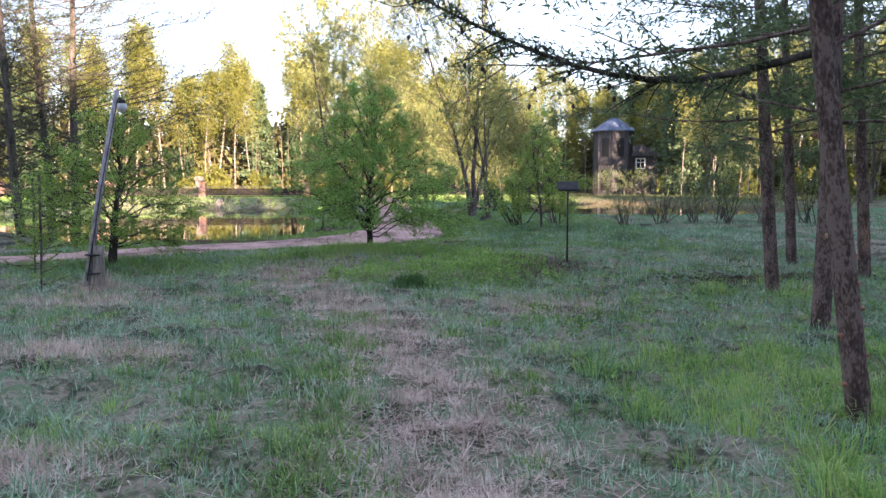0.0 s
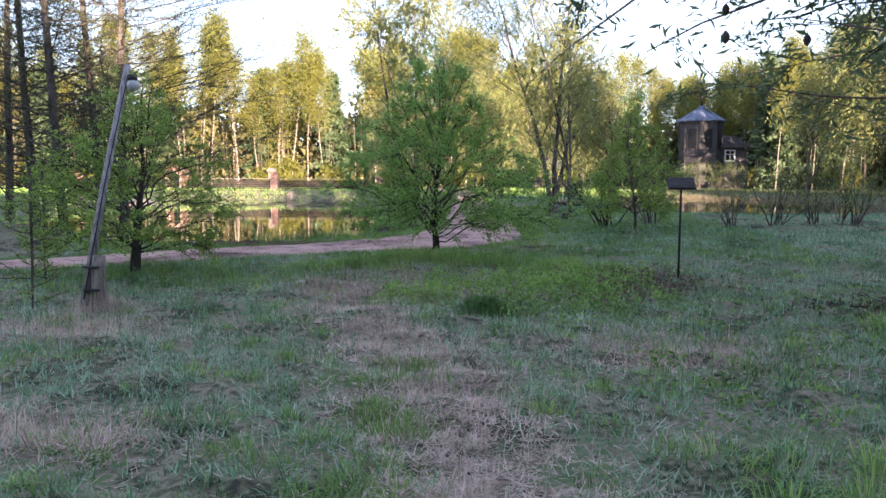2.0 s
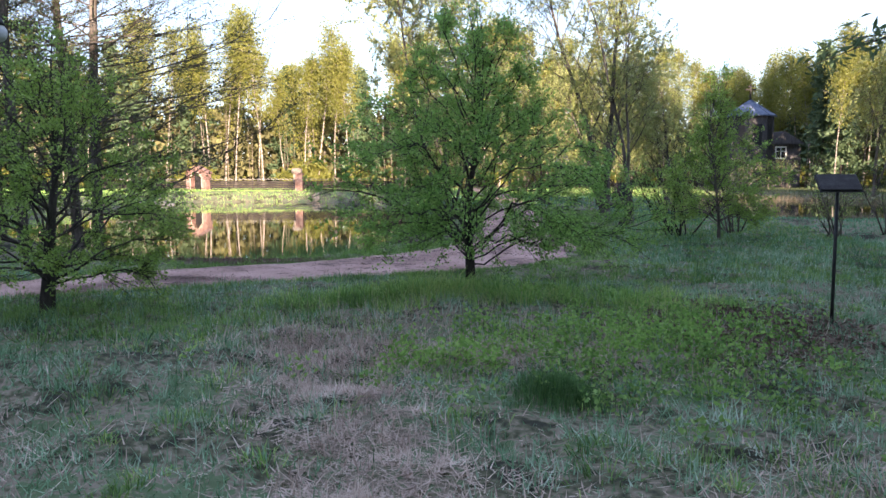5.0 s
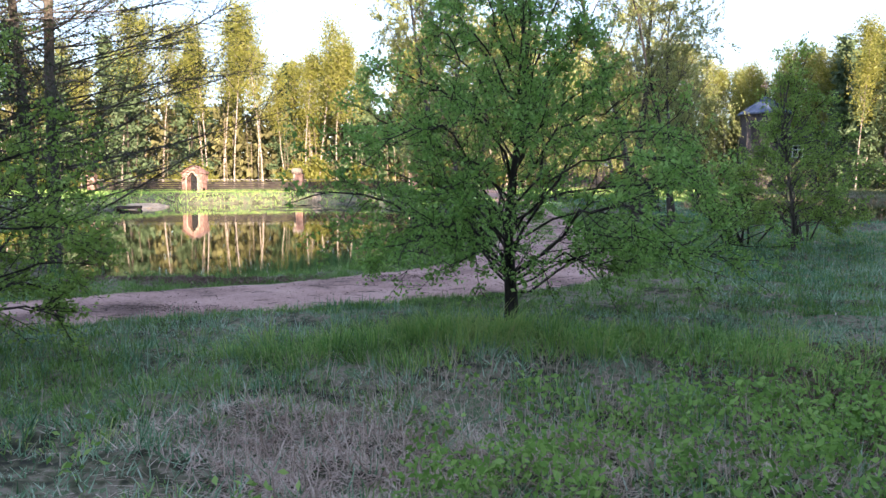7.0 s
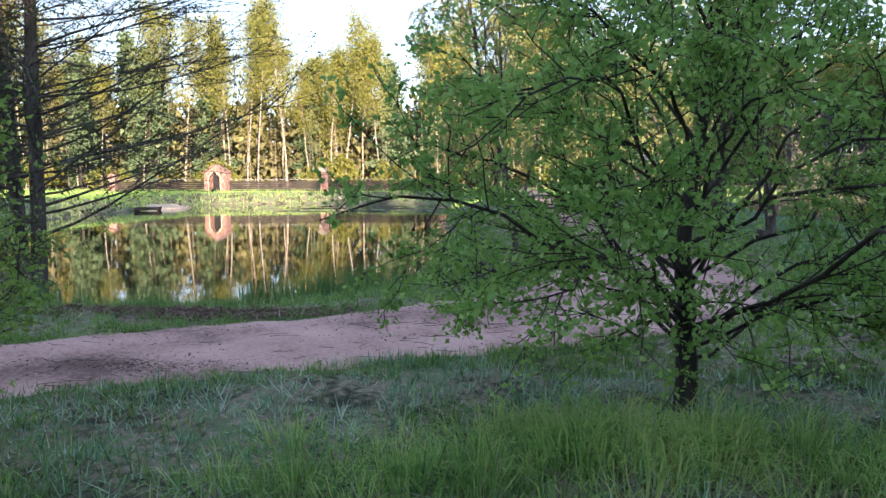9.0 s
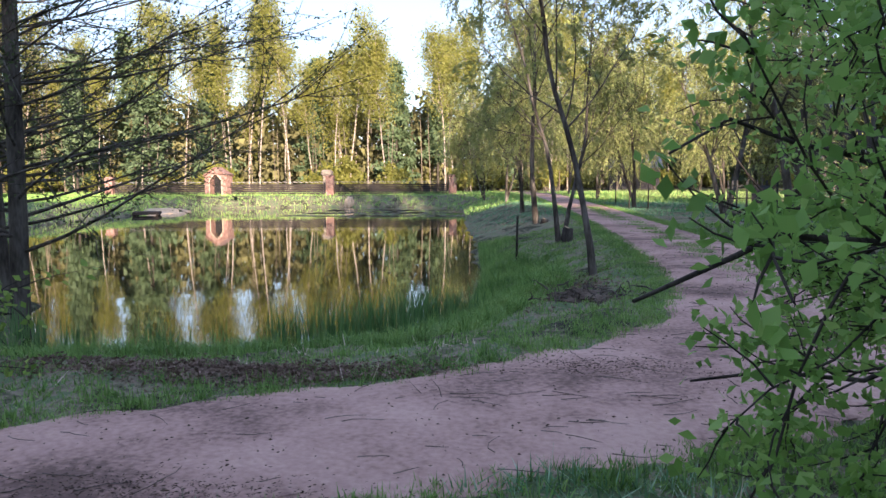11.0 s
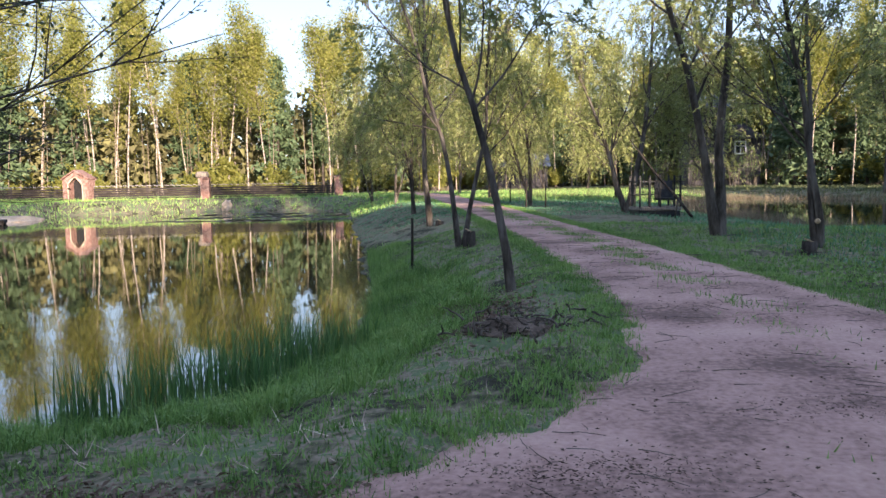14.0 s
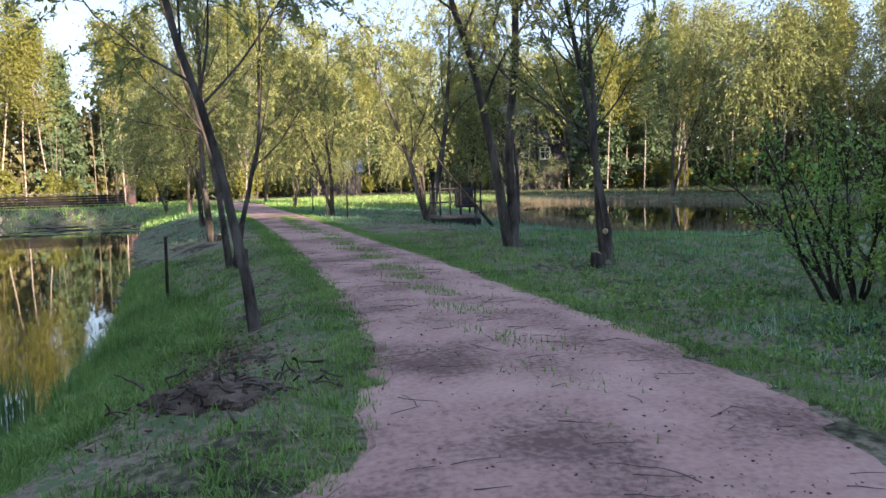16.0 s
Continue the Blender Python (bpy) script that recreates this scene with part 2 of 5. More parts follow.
def part(name, bm, mat, parent=None, label="", smooth=False):
    me = bpy.data.meshes.new(name)
    bm.to_mesh(me)
    bm.free()
    return mesh_object(name, me, mat, parent, smooth, label)


def thing(name, x, y, label, category, group="", z=None, turn=0.0, kind=""):
    ob = new(name)
    ob.matrix_basis = pose(x, y, h1(x, y) if z is None else z, 0, 0, turn)
    return tagged(ob, label, category, group, kind)


def box(sx, sy, sz, at=(0, 0, 0), bevel=0.01, turn=None):
    bm = bmesh.new()
    bmesh.ops.create_cube(bm, size=1)
    bmesh.ops.scale(bm, vec=(sx, sy, sz), verts=bm.verts)
    if bevel:
        bmesh.ops.bevel(bm, geom=bm.edges[:], offset=bevel, segments=1, affect="EDGES")
    if turn:
        bmesh.ops.rotate(bm, verts=bm.verts, matrix=turn.to_3x3())
    bmesh.ops.translate(bm, verts=bm.verts, vec=at)
    return bm


class Tubes:
    """Collects tapered tubes into one mesh."""

    def __init__(self):
        self.v, self.f, self.n = [], [], 0

    def add(self, pts, radii, sides=5):
        pts = np.asarray(pts, float)
        t = np.gradient(pts, axis=0)
        t /= np.linalg.norm(t, axis=1)[:, None] + 1e-9
        ref = np.array([0.31, 0.95, 0.05]) if abs(t[0][2]) > 0.8 else np.array([0.02, 0.05, 1.0])
        a = np.cross(t, ref)
        a /= np.linalg.norm(a, axis=1)[:, None] + 1e-9
        b = np.cross(t, a)
        ang = np.arange(sides) * 2 * np.pi / sides
        ring = pts[:, None, :] + np.asarray(radii)[:, None, None] * (np.cos(ang)[None, :, None] * a[:, None, :] + np.sin(ang)[None, :, None] * b[:, None, :])
        self.v.append(ring.reshape(-1, 3))
        k = np.arange(sides)
        for i in range(len(pts) - 1):
            p, q = self.n + i * sides, self.n + (i + 1) * sides
            self.f.append(np.stack([p + k, p + (k + 1) % sides, q + (k + 1) % sides, q + k], 1))
        self.n += len(pts) * sides

    def mesh(self, name):
        return np_mesh(name, np.concatenate(self.v), np.concatenate(self.f))


def unit(v):
    return v / (np.linalg.norm(v, axis=-1, keepdims=True) + 1e-9)


def leaf_mesh(name, at, size, rng, slim=0.55, along=None, spread=1.0, tri=False):
    """Many small leaves, each a kite of its own turn; along: the way that leaves point."""
    n = len(at)
    d = rng.normal(size=(n, 3))
    if along is not None:
        d = unit(along) + d * 0.35 * spread
    d = unit(d)
    s = unit(np.cross(d, rng.normal(size=(n, 3))))
    k = (size * rng.uniform(0.6, 1.3, n))[:, None]
    b = at - d * k * 0.5
    tip = at + d * k * 0.5
    up = np.cross(d, s) * k * 0.12
    if tri:
        v = np.stack([b - s * k * slim * 0.5, b + s * k * slim * 0.5, tip], 1).reshape(-1, 3)
        return np_mesh(name, v, np.arange(n * 3).reshape(-1, 3))
    v = np.stack([b, at + s * k * slim * 0.5 + up, tip, at - s * k * slim * 0.5 + up], 1).reshape(-1, 3)
    return np_mesh(name, v, np.arange(n * 4).reshape(-1, 4))


def shoot(rng, p, d, length, steps, wander, lift):
    """A wandering line from p along d; lift bends it up or, if negative, down."""
    pts = [np.array(p, float)]
    d = unit(np.array(d, float))
    for k in range(steps):
        d = unit(d + rng.normal(size=3) * wander + np.array([0, 0, lift]))
        pts.append(pts[-1] + d * length / steps)
    return np.array(pts)


def along_line(pts, k):
    """Point and direction at the fraction k of a line."""
    u = k * (len(pts) - 1)
    i = min(int(u), len(pts) - 2)
    return pts[i] + (pts[i + 1] - pts[i]) * (u - i), unit(pts[i + 1] - pts[i])


def side_way(rng, d, angle, flat=0.0):
    """A direction at an angle to d; flat keeps it near the level."""
    s = rng.normal(size=3)
    s[2] *= 1 - flat
    s = unit(s - d * np.dot(s, d))
    return unit(d * math.cos(angle) + s * math.sin(angle))


# ---- ground, water, road ----
def spaced(*runs):
    out = []
    for a, b, step in runs:
        out += list(np.arange(a, b, step))
    return np.array(out)


gx = spaced((-700, -100, 60), (-100, -40, 6), (-40, -13, 0.6), (-13, 9, 0.13), (9, 45, 0.6), (45, 100, 5), (100, 701, 60))
gy = spaced((-500, -60, 60), (-60, -4, 4), (-4, 30, 0.13), (30, 80, 0.45), (80, 130, 5), (130, 900, 60))
GX, GY = np.meshgrid(gx, gy)
gv = np.stack([GX.ravel(), GY.ravel(), height(GX.ravel(), GY.ravel())], 1)
ci, ri = np.meshgrid(np.arange(len(gx) - 1), np.arange(len(gy) - 1))
q = (ri * len(gx) + ci).ravel()
ground = mesh_object("ground", np_mesh("ground", gv, np.stack([q, q + 1, q + 1 + len(gx), q + len(gx)], 1)), M_GROUND, smooth=True)
tagged(ground, "uneven meadow soil with moss and short turf", "ground", kind="structure")


def resample(line, n):
    p = np.array(line, float)
    s = np.concatenate([[0], np.cumsum(np.hypot(*np.diff(p, axis=0).T))])
    u = np.linspace(0, s[-1], n)
    return np.stack([np.interp(u, s, p[:, 0]), np.interp(u, s, p[:, 1])], 1)


def smooth_line(p, times):
    for _ in range(times):
        p[1:-1] = (p[:-2] + 2 * p[1:-1] + p[2:]) / 4
    return p


N_ALONG, N_ACROSS = 520, 26
left, right = smooth_line(resample(ROAD_L, N_ALONG), 60), smooth_line(resample(ROAD_R, N_ALONG), 60)
u = np.linspace(0, 1, N_ACROSS)[None, :, None]
rp = left[:, None] * (1 - u) + right[:, None] * u
wob = waves(rp[:, :, 0], rp[:, :, 1], 0.7, 8)[:, :, None] * 0.22 + waves(rp[:, :, 0], rp[:, :, 1], 0.25, 9)[:, :, None] * 0.10
rp = rp + (right - left)[:, None] / 2.6 * wob * (np.abs(u - 0.5) * 2) ** 4
rx, ry = rp[:, :, 0].ravel(), rp[:, :, 1].ravel()
edge = np.repeat(((np.abs(u[0, :, 0] - 0.5) * 2) ** 6)[None], N_ALONG, 0).ravel()
rz = height(rx, ry) + 0.035 - 0.06 * edge + waves(rx, ry, 0.35, 10) * 0.006
rr, rc = np.meshgrid(np.arange(N_ALONG - 1), np.arange(N_ACROSS - 1), indexing="ij")
q = (rr * N_ACROSS + rc).ravel()
road = mesh_object("road", np_mesh("road", np.stack([rx, ry, rz], 1), np.stack([q, q + N_ACROSS, q + N_ACROSS + 1, q + 1], 1)), M_ROAD, smooth=True)
tagged(road, "pinkish sandy dirt track strewn with twigs", "road", kind="structure")


def pond(name, poly, level, label):
    bm = bmesh.new()
    xs, ys = [p[0] for p in poly], [p[1] for p in poly]
    for x, y in ((min(xs) - 1, min(ys) - 1), (max(xs) + 1, min(ys) - 1), (max(xs) + 1, max(ys) + 1), (min(xs) - 1, max(ys) + 1)):
        bm.verts.new((x, y, level))
    bm.faces.new(bm.verts)
    tagged(part(name, bm, M_WATER), label, "pond", kind="structure")


pond("water", POND, WATER_Z, "still pond mirroring the sunlit wood")
pond("water", POND_E, WATER_E, "dark pond beyond the grass bank")


# ---- trees ----
def tree_thing(name, x, y, label, category, wood, crown, bark, leaf, turn=0.0, group=""):
    t = thing(name, x, y, label, category, group, h1(x, y) - 0.05, turn)
    mesh_object("trunk", wood, bark, t, True)
    if crown:
        mesh_object("crown", crown, leaf, t)
    return t


def spreading_tree(seed, profile, trunk_r, limbs, leaves_per_twig, leaf_size, lean=(0, 0), kept=None, first=0.08):
    """A low tree whose limbs start near the ground and reach out to a crown of the given profile (height, radius)."""
    rng = np.random.RandomState(seed)
    T, at = Tubes(), []
    pz, pr = np.array(profile).T
    tall = pz[-1]
    kept = kept or (lambda x, y: True)
    trunk = shoot(rng, (0, 0, -0.1), (lean[0], lean[1], 1), tall * 0.97, 10, 0.06, 0.08)
    T.add(trunk, trunk_r * (0.08 + 1.15 * np.linspace(1, 0, 11) ** 1.5), 9)
    for i in range(limbs):
        zt = pz[0] + (tall * 0.98 - pz[0]) * ((i + rng.uniform(0, 1)) / limbs) ** 1.35
        a = i * 2.399 + rng.uniform(-0.35, 0.35)
        out = float(np.interp(zt, pz, pr)) * rng.uniform(0.68, 1.14)
        while out > 0.2 and not kept(out * math.cos(a), out * math.sin(a)):
            out *= 0.9
        k = min(0.95, max(first, 0.1 + 0.62 * zt / tall - 0.1 * out / 2.0))
        p, d = along_line(trunk, k)
        goal = np.array([out * math.cos(a), out * math.sin(a), zt])
        s = np.linspace(0, 1, 9)[:, None]
        bend = np.cumsum(rng.normal(size=(9, 3)) * 0.035 * out, axis=0)
        bend -= bend[:1] * (1 - s) + bend[-1:] * s
        limb = p + (goal - p) * s + bend + np.array([0, 0, 0.14 * out]) * np.sin(math.pi * s)
        r0 = max(0.008, trunk_r * 0.21 * (1 - 0.75 * k) * rng.uniform(0.7, 1.15) * min(1, 0.4 + out / 2))
        T.add(limb, r0 * (1 - s[:, 0]) ** 0.8 + 0.004, 6)
        for j in range(int(4 + 5.5 * out)):
            kk = rng.uniform(0.22, 1.0)
            p2, d2 = along_line(limb, kk)
            b = shoot(rng, p2, side_way(rng, d2, rng.uniform(0.45, 1.0), 0.6), (0.2 + 0.32 * (1 - kk)) * max(0.7, out), 4, 0.16, 0.03)
            if not kept(b[-1][0], b[-1][1]):
                continue
            T.add(b, np.linspace(max(0.0045, r0 * 0.35), 0.0025, 5), 4)
            for m in range(5):
                p3, d3 = along_line(b, rng.uniform(0.2, 1.0))
                w = shoot(rng, p3, side_way(rng, d3, rng.uniform(0.4, 1.1), 0.45), rng.uniform(0.10, 0.26), 3, 0.2, 0.03)
                T.add(w, np.linspace(0.0035, 0.0015, 4), 3)
                n = int(leaves_per_twig * rng.uniform(0.5, 1.5))
                q0 = w[0] + (w[-1] - w[0]) * rng.uniform(0, 1.1, n)[:, None]
                at.append(q0 + rng.normal(size=(n, 3)) * np.array([0.035, 0.035, 0.025]))
    at = np.concatenate(at)
    return T.mesh("trunk"), leaf_mesh("crown", at, leaf_size, rng, 0.66)


def willow(seed, tall, stems, trunk_r, limbs, strands, drop, leaf_size=0.10, per_strand=40):
    """Leaning stems, rising limbs and hanging strands of narrow leaves. stems: (x lean, y lean, share of the height)."""
    rng = np.random.RandomState(seed)
    T, at, way = Tubes(), [], []
    for lx, ly, share in stems:
        trunk = shoot(rng, (rng.uniform(-.03, .03), rng.uniform(-.03, .03), -0.1), (lx, ly, 1), tall * share, 12, 0.07, 0.06)
        r = trunk_r * (0.7 + 0.3 * share)
        T.add(trunk, np.linspace(r, 0.012, 13) + np.array([0.35, 0.12] + [0] * 11) * r, 9)
        for i in range(limbs):
            k = rng.uniform(0.28, 0.97)
            p, d = along_line(trunk, k)
            limb = shoot(rng, p, side_way(rng, d, rng.uniform(0.45, 0.95), 0.2), tall * (0.42 - 0.24 * k) * rng.uniform(0.7, 1.3), 7, 0.12, 0.06)
            r0 = max(0.008, r * (1.05 - k) * 0.42)
            T.add(limb, np.linspace(r0, 0.005, 8), 6)
            for j in range(strands):
                kk = rng.uniform(0.15, 1.0)
                p2, d2 = along_line(limb, kk)
                b = shoot(rng, p2, side_way(rng, d2, rng.uniform(0.4, 0.9), 0.2), rng.uniform(0.35, 0.9), 4, 0.15, 0.02)
                T.add(b, np.linspace(max(0.006, r0 * 0.3), 0.003, 5), 4)
                for m in range(2):
                    p3, d3 = along_line(b, rng.uniform(0.3, 1.0))
                    s = shoot(rng, p3, side_way(rng, d3, 0.7), drop * rng.uniform(0.4, 1.2), 6, 0.10, -0.42 if drop > 0.7 else -0.05)
                    T.add(s, np.linspace(0.004, 0.0015, 7), 3)
                    w = rng.uniform(0, 1, per_strand)
                    idx = np.minimum((w * 6).astype(int), 5)
                    q0 = s[idx] + (s[idx + 1] - s[idx]) * (w * 6 - idx)[:, None]
                    at.append(q0 + rng.normal(size=q0.shape) * 0.03)
                    way.append(unit(s[idx + 1] - s[idx]))
    return T.mesh("trunk"), leaf_mesh("crown", np.concatenate(at), leaf_size, rng, 0.32, np.concatenate(way), 1.6)


def far_birch(seed, tall, leaves, base=0.32, size=0.24):
    rng = np.random.RandomState(seed)
    T, at = Tubes(), []
    trunk = shoot(rng, (0, 0, -0.2), (0, 0, 1), tall, 9, 0.03, 0.06)
    T.add(trunk, np.linspace(0.085, 0.015, 10), 5)
    for i in range(60):
        k = base + (0.98 - base) * rng.uniform(0, 1) ** 0.8
        p, d = along_line(trunk, k)
        length = tall * 0.27 * (1.05 - k) ** 0.5 * rng.uniform(0.5, 1.3)
        b = shoot(rng, p, side_way(rng, d, rng.uniform(0.4, 0.95)), length, 4, 0.12, 0.02)
        T.add(b, np.linspace(0.035 * (1.1 - k), 0.006, 5), 3)
        n = int(leaves / 60)
        w = rng.uniform(0.2, 1, n)
        idx = np.minimum((w * 4).astype(int), 3)
        q0 = b[idx] + (b[idx + 1] - b[idx]) * (w * 4 - idx)[:, None]
        at.append(q0 + rng.normal(size=(n, 3)) * np.array([0.42, 0.42, 0.5]) - np.array([0, 0, 0.25]))
    return T.mesh("trunk"), leaf_mesh("crown", np.concatenate(at), size, rng, 0.8, tri=True)


def conifer(seed, tall, reach, leaves, size, base=0.12, trunk_r=0.16, droop=-0.05, slim=0.3, limbs=70, sub=6, clump=0.1, tri=False):
    rng = np.random.RandomState(seed)
    T, at, way = Tubes(), [], []
    trunk = shoot(rng, (0, 0, -0.1), (0, 0, 1), tall, 10, 0.015, 0.1)
    T.add(trunk, np.linspace(trunk_r * 1.15, 0.02, 11), 10)
    per = max(3, int(leaves / (limbs * (sub + 1))))
    for i in range(limbs):
        k = base + (0.98 - base) * (i + rng.uniform(-0.5, 0.5)) / limbs
        k = min(max(k, base), 0.99)
        p, d = along_line(trunk, k)
        a = i * 2.399 + rng.uniform(-0.3, 0.3)
        length = reach * (1.02 - k) ** 0.75 * rng.uniform(0.65, 1.15)
        b = shoot(rng, p, (math.cos(a), math.sin(a), 0.15), length, 6, 0.07, droop)
        T.add(b, np.linspace(max(0.008, trunk_r * 0.24 * (1.1 - k)), 0.004, 7), 3 if tri else 4)
        lines = [b]
        for j in range(sub):
            p2, d2 = along_line(b, rng.uniform(0.2, 0.95))
            s = shoot(rng, p2, side_way(rng, d2, rng.uniform(0.5, 0.9), 0.6), length * rng.uniform(0.15, 0.38), 3, 0.1, droop * 0.7)
            T.add(s, np.linspace(0.009, 0.003, 4), 3)
            lines.append(s)
        for s in lines:
            w = rng.uniform(0.12, 1, per)
            n = len(s) - 1
            idx = np.minimum((w * n).astype(int), n - 1)
            q0 = s[idx] + (s[idx + 1] - s[idx]) * (w * n - idx)[:, None]
            at.append(q0 + rng.normal(size=q0.shape) * clump * 0.5)
            way.append(unit(s[idx + 1] - s[idx]))
    return T.mesh("trunk"), leaf_mesh("crown", np.concatenate(at), size, rng, slim, np.concatenate(way), 2.2, tri)


def shrub(seed, tall, stems, leaves, size, splay=0.45):
    rng = np.random.RandomState(seed)
    T, at = Tubes(), []
    for i in range(stems):
        a = rng.uniform(0, 6.283)
        sp = rng.uniform(0.1, splay)
        s = shoot(rng, (rng.normal() * 0.1, rng.normal() * 0.1, -0.05), (math.cos(a) * sp, math.sin(a) * sp, 1), tall * rng.uniform(0.7, 1.1), 6, 0.1, 0.03)
        T.add(s, np.linspace(0.022, 0.004, 7), 5)
        for j in range(9):
            p, d = along_line(s, rng.uniform(0.25, 1))
            b = shoot(rng, p, side_way(rng, d, rng.uniform(0.4, 0.8)), tall * rng.uniform(0.15, 0.35), 4, 0.14, 0.04)
            T.add(b, np.linspace(0.007, 0.002, 5), 3)
            n = max(1, leaves // (stems * 9))
            w = rng.uniform(0.1, 1, n)
            at.append(b[0] + (b[-1] - b[0]) * w[:, None] + rng.normal(size=(n, 3)) * 0.06)
    return T.mesh("trunk"), leaf_mesh("crown", np.concatenate(at), size, rng, 0.5)


# the round tree in the middle of the meadow and its neighbours
def off_path(x, y):
    """The crown is kept clear of the footpath that rounds it on the west."""
    return 1.4 + 0.885 * x - 0.465 * y > 0 and 2.3 + 0.88 * x + 0.47 * y > 0


tree_thing("round_tree", -1.58, 16.6, "leafy green round-crowned tree in tall grass beside the track", "tree", *spreading_tree(12, [(0.72, 1.7), (1.0, 2.3), (1.5, 2.2), (2.3, 1.4), (3.1, 0.75), (3.9, 0.15)], 0.062, 46, 22, 0.038, (0.02, 0), off_path), M_BARKDARK, M_LEAF)
tree_thing("round_tree", -6.28, 14.65, "leafy green low tree with a forked dark trunk", "tree", *spreading_tree(23, [(0.45, 1.2), (0.9, 1.75), (1.5, 1.75), (2.2, 1.25), (3.0, 0.6), (3.4, 0.15)], 0.08, 36, 17, 0.038, first=0.16), M_BARKDARK, M_YOUNG)
tree_thing("young_tree", 2.95, 23.2, "pale green young tree with a slim straight stem", "tree", *spreading_tree(31, [(0.45, 0.8), (0.9, 1.25), (1.6, 1.2), (2.3, 0.8), (3.1, 0.35), (3.8, 0.06)], 0.035, 34, 12, 0.048, first=0.12), M_BARK, M_YOUNG)

# willows along the track
tree_thing("willow_tree", -3.22, 25.6, "slim leaning willow with sparse fresh leaves on the pond bank", "tree", *willow(41, 7.2, [(-0.10, 0.02, 1.0)], 0.052, 18, 7, 0.6, 0.1, 30), M_BARK, M_WILLOW)
tree_thing("willow_tree", -3.87, 32.2, "slim forked willow with sparse fresh leaves on the pond bank", "tree", *willow(42, 7.4, [(-0.16, 0.02, 1.0), (0.12, 0.1, 0.8)], 0.06, 15, 7, 0.8, 0.1, 30), M_BARK, M_WILLOW)
tree_thing("willow_tree", -4.7, 38.6, "weeping willow with yellow-green strands on the pond bank", "tree", *willow(43, 10.0, [(-0.06, 0.0, 1.0)], 0.085, 26, 10, 1.0, 0.1, 34), M_BARK, M_WILLOW)
tree_thing("willow_tree", 1.2, 31.7, "tall old willow with a forked grey trunk beside the track", "tree", *willow(44, 10.6, [(0.12, 0.05, 1.0), (-0.19, 0.0, 0.85)], 0.10, 24, 11, 1.1, 0.09, 22), M_BARK, M_WILLOW)
tree_thing("willow_tree", 1.68, 28.5, "slim grey willow with a pale cut mark beside the track", "tree", *willow(45, 7.0, [(0.02, 0.0, 1.0), (-0.12, 0.05, 0.8)], 0.055, 14, 7, 0.6, 0.09, 26), M_BARK, M_WILLOW)
big = tree_thing("willow_tree", 1.7, 42.6, "dark leaning willow beside a railed platform", "tree", *willow(46, 9.0, [(0.18, 0.0, 1.0), (-0.3, 0.1, 0.7)], 0.11, 18, 9, 1.2), M_BARK, M_WILLOW)
weep = tree_thing("willow_tree", -1.0, 48.0, "weeping willow with yellow-green strands beside the track", "tree", *willow(47, 7.0, [(0.05, 0.0, 1.0), (-0.25, 0.1, 0.7)], 0.08, 18, 10, 1.8, 0.12, 22), M_BARK, M_WILLOW)
for x, y, a in ((-5.6, 46, 80), (-7.2, 56, 200), (-2.2, 60, 130), (-9.5, 66, 20), (4.5, 58, 45), (4.7, 42.6, 310), (-4.0, 72, 250), (4.0, 90, 10), (7.5, 86, 100), (0.5, 92, 190)):
    copy_thing(weep, pose(x, y, h1(x, y) - 0.05, 0, 0, a))

for x, y, a, k in ((21.5, 63.5, 160, 1.6), (25.5, 58, 60, 1.7), (28.5, 52, 220, 1.6), (31, 46, 300, 1.5)):
    copy_thing(weep, pose(x, y, h1(x, y) - 0.05, 0, 0, a) @ Matrix.Diagonal((k, k, k, 1)))

# shrubs in a row before the eastern pond
row = tree_thing("shrub", 5.8, 25.1, "sparse many-stemmed shrub with bare lower stems", "shrub", *shrub(61, 1.8, 8, 1100, 0.035, 0.7), M_BARK, M_YOUNG, group="row of shrubs")
one = tree_thing("shrub", 7.05, 25.2, "sparse many-stemmed shrub with bare lower stems", "shrub", *shrub(62, 1.9, 11, 1300, 0.035, 0.75), M_BARK, M_YOUNG, group="row of shrubs")
for i, (x, y) in enumerate(((8.3, 25.9), (9.2, 25.1), (10.6, 25.7), (12.0, 25.5), (13.4, 26.1), (15.1, 25.6), (9.9, 27.8), (3.75, 25.3))):
    copy_thing((row, one)[i % 2], pose(x, y, h1(x, y) - 0.05, 0, 0, i * 77))
tree_thing("shrub", 2.35, 24.3, "arching leafy bush with thin dark stems beside the track", "shrub", *shrub(63, 1.9, 12, 3000, 0.05, 0.9), M_BARKDARK, M_LEAF)

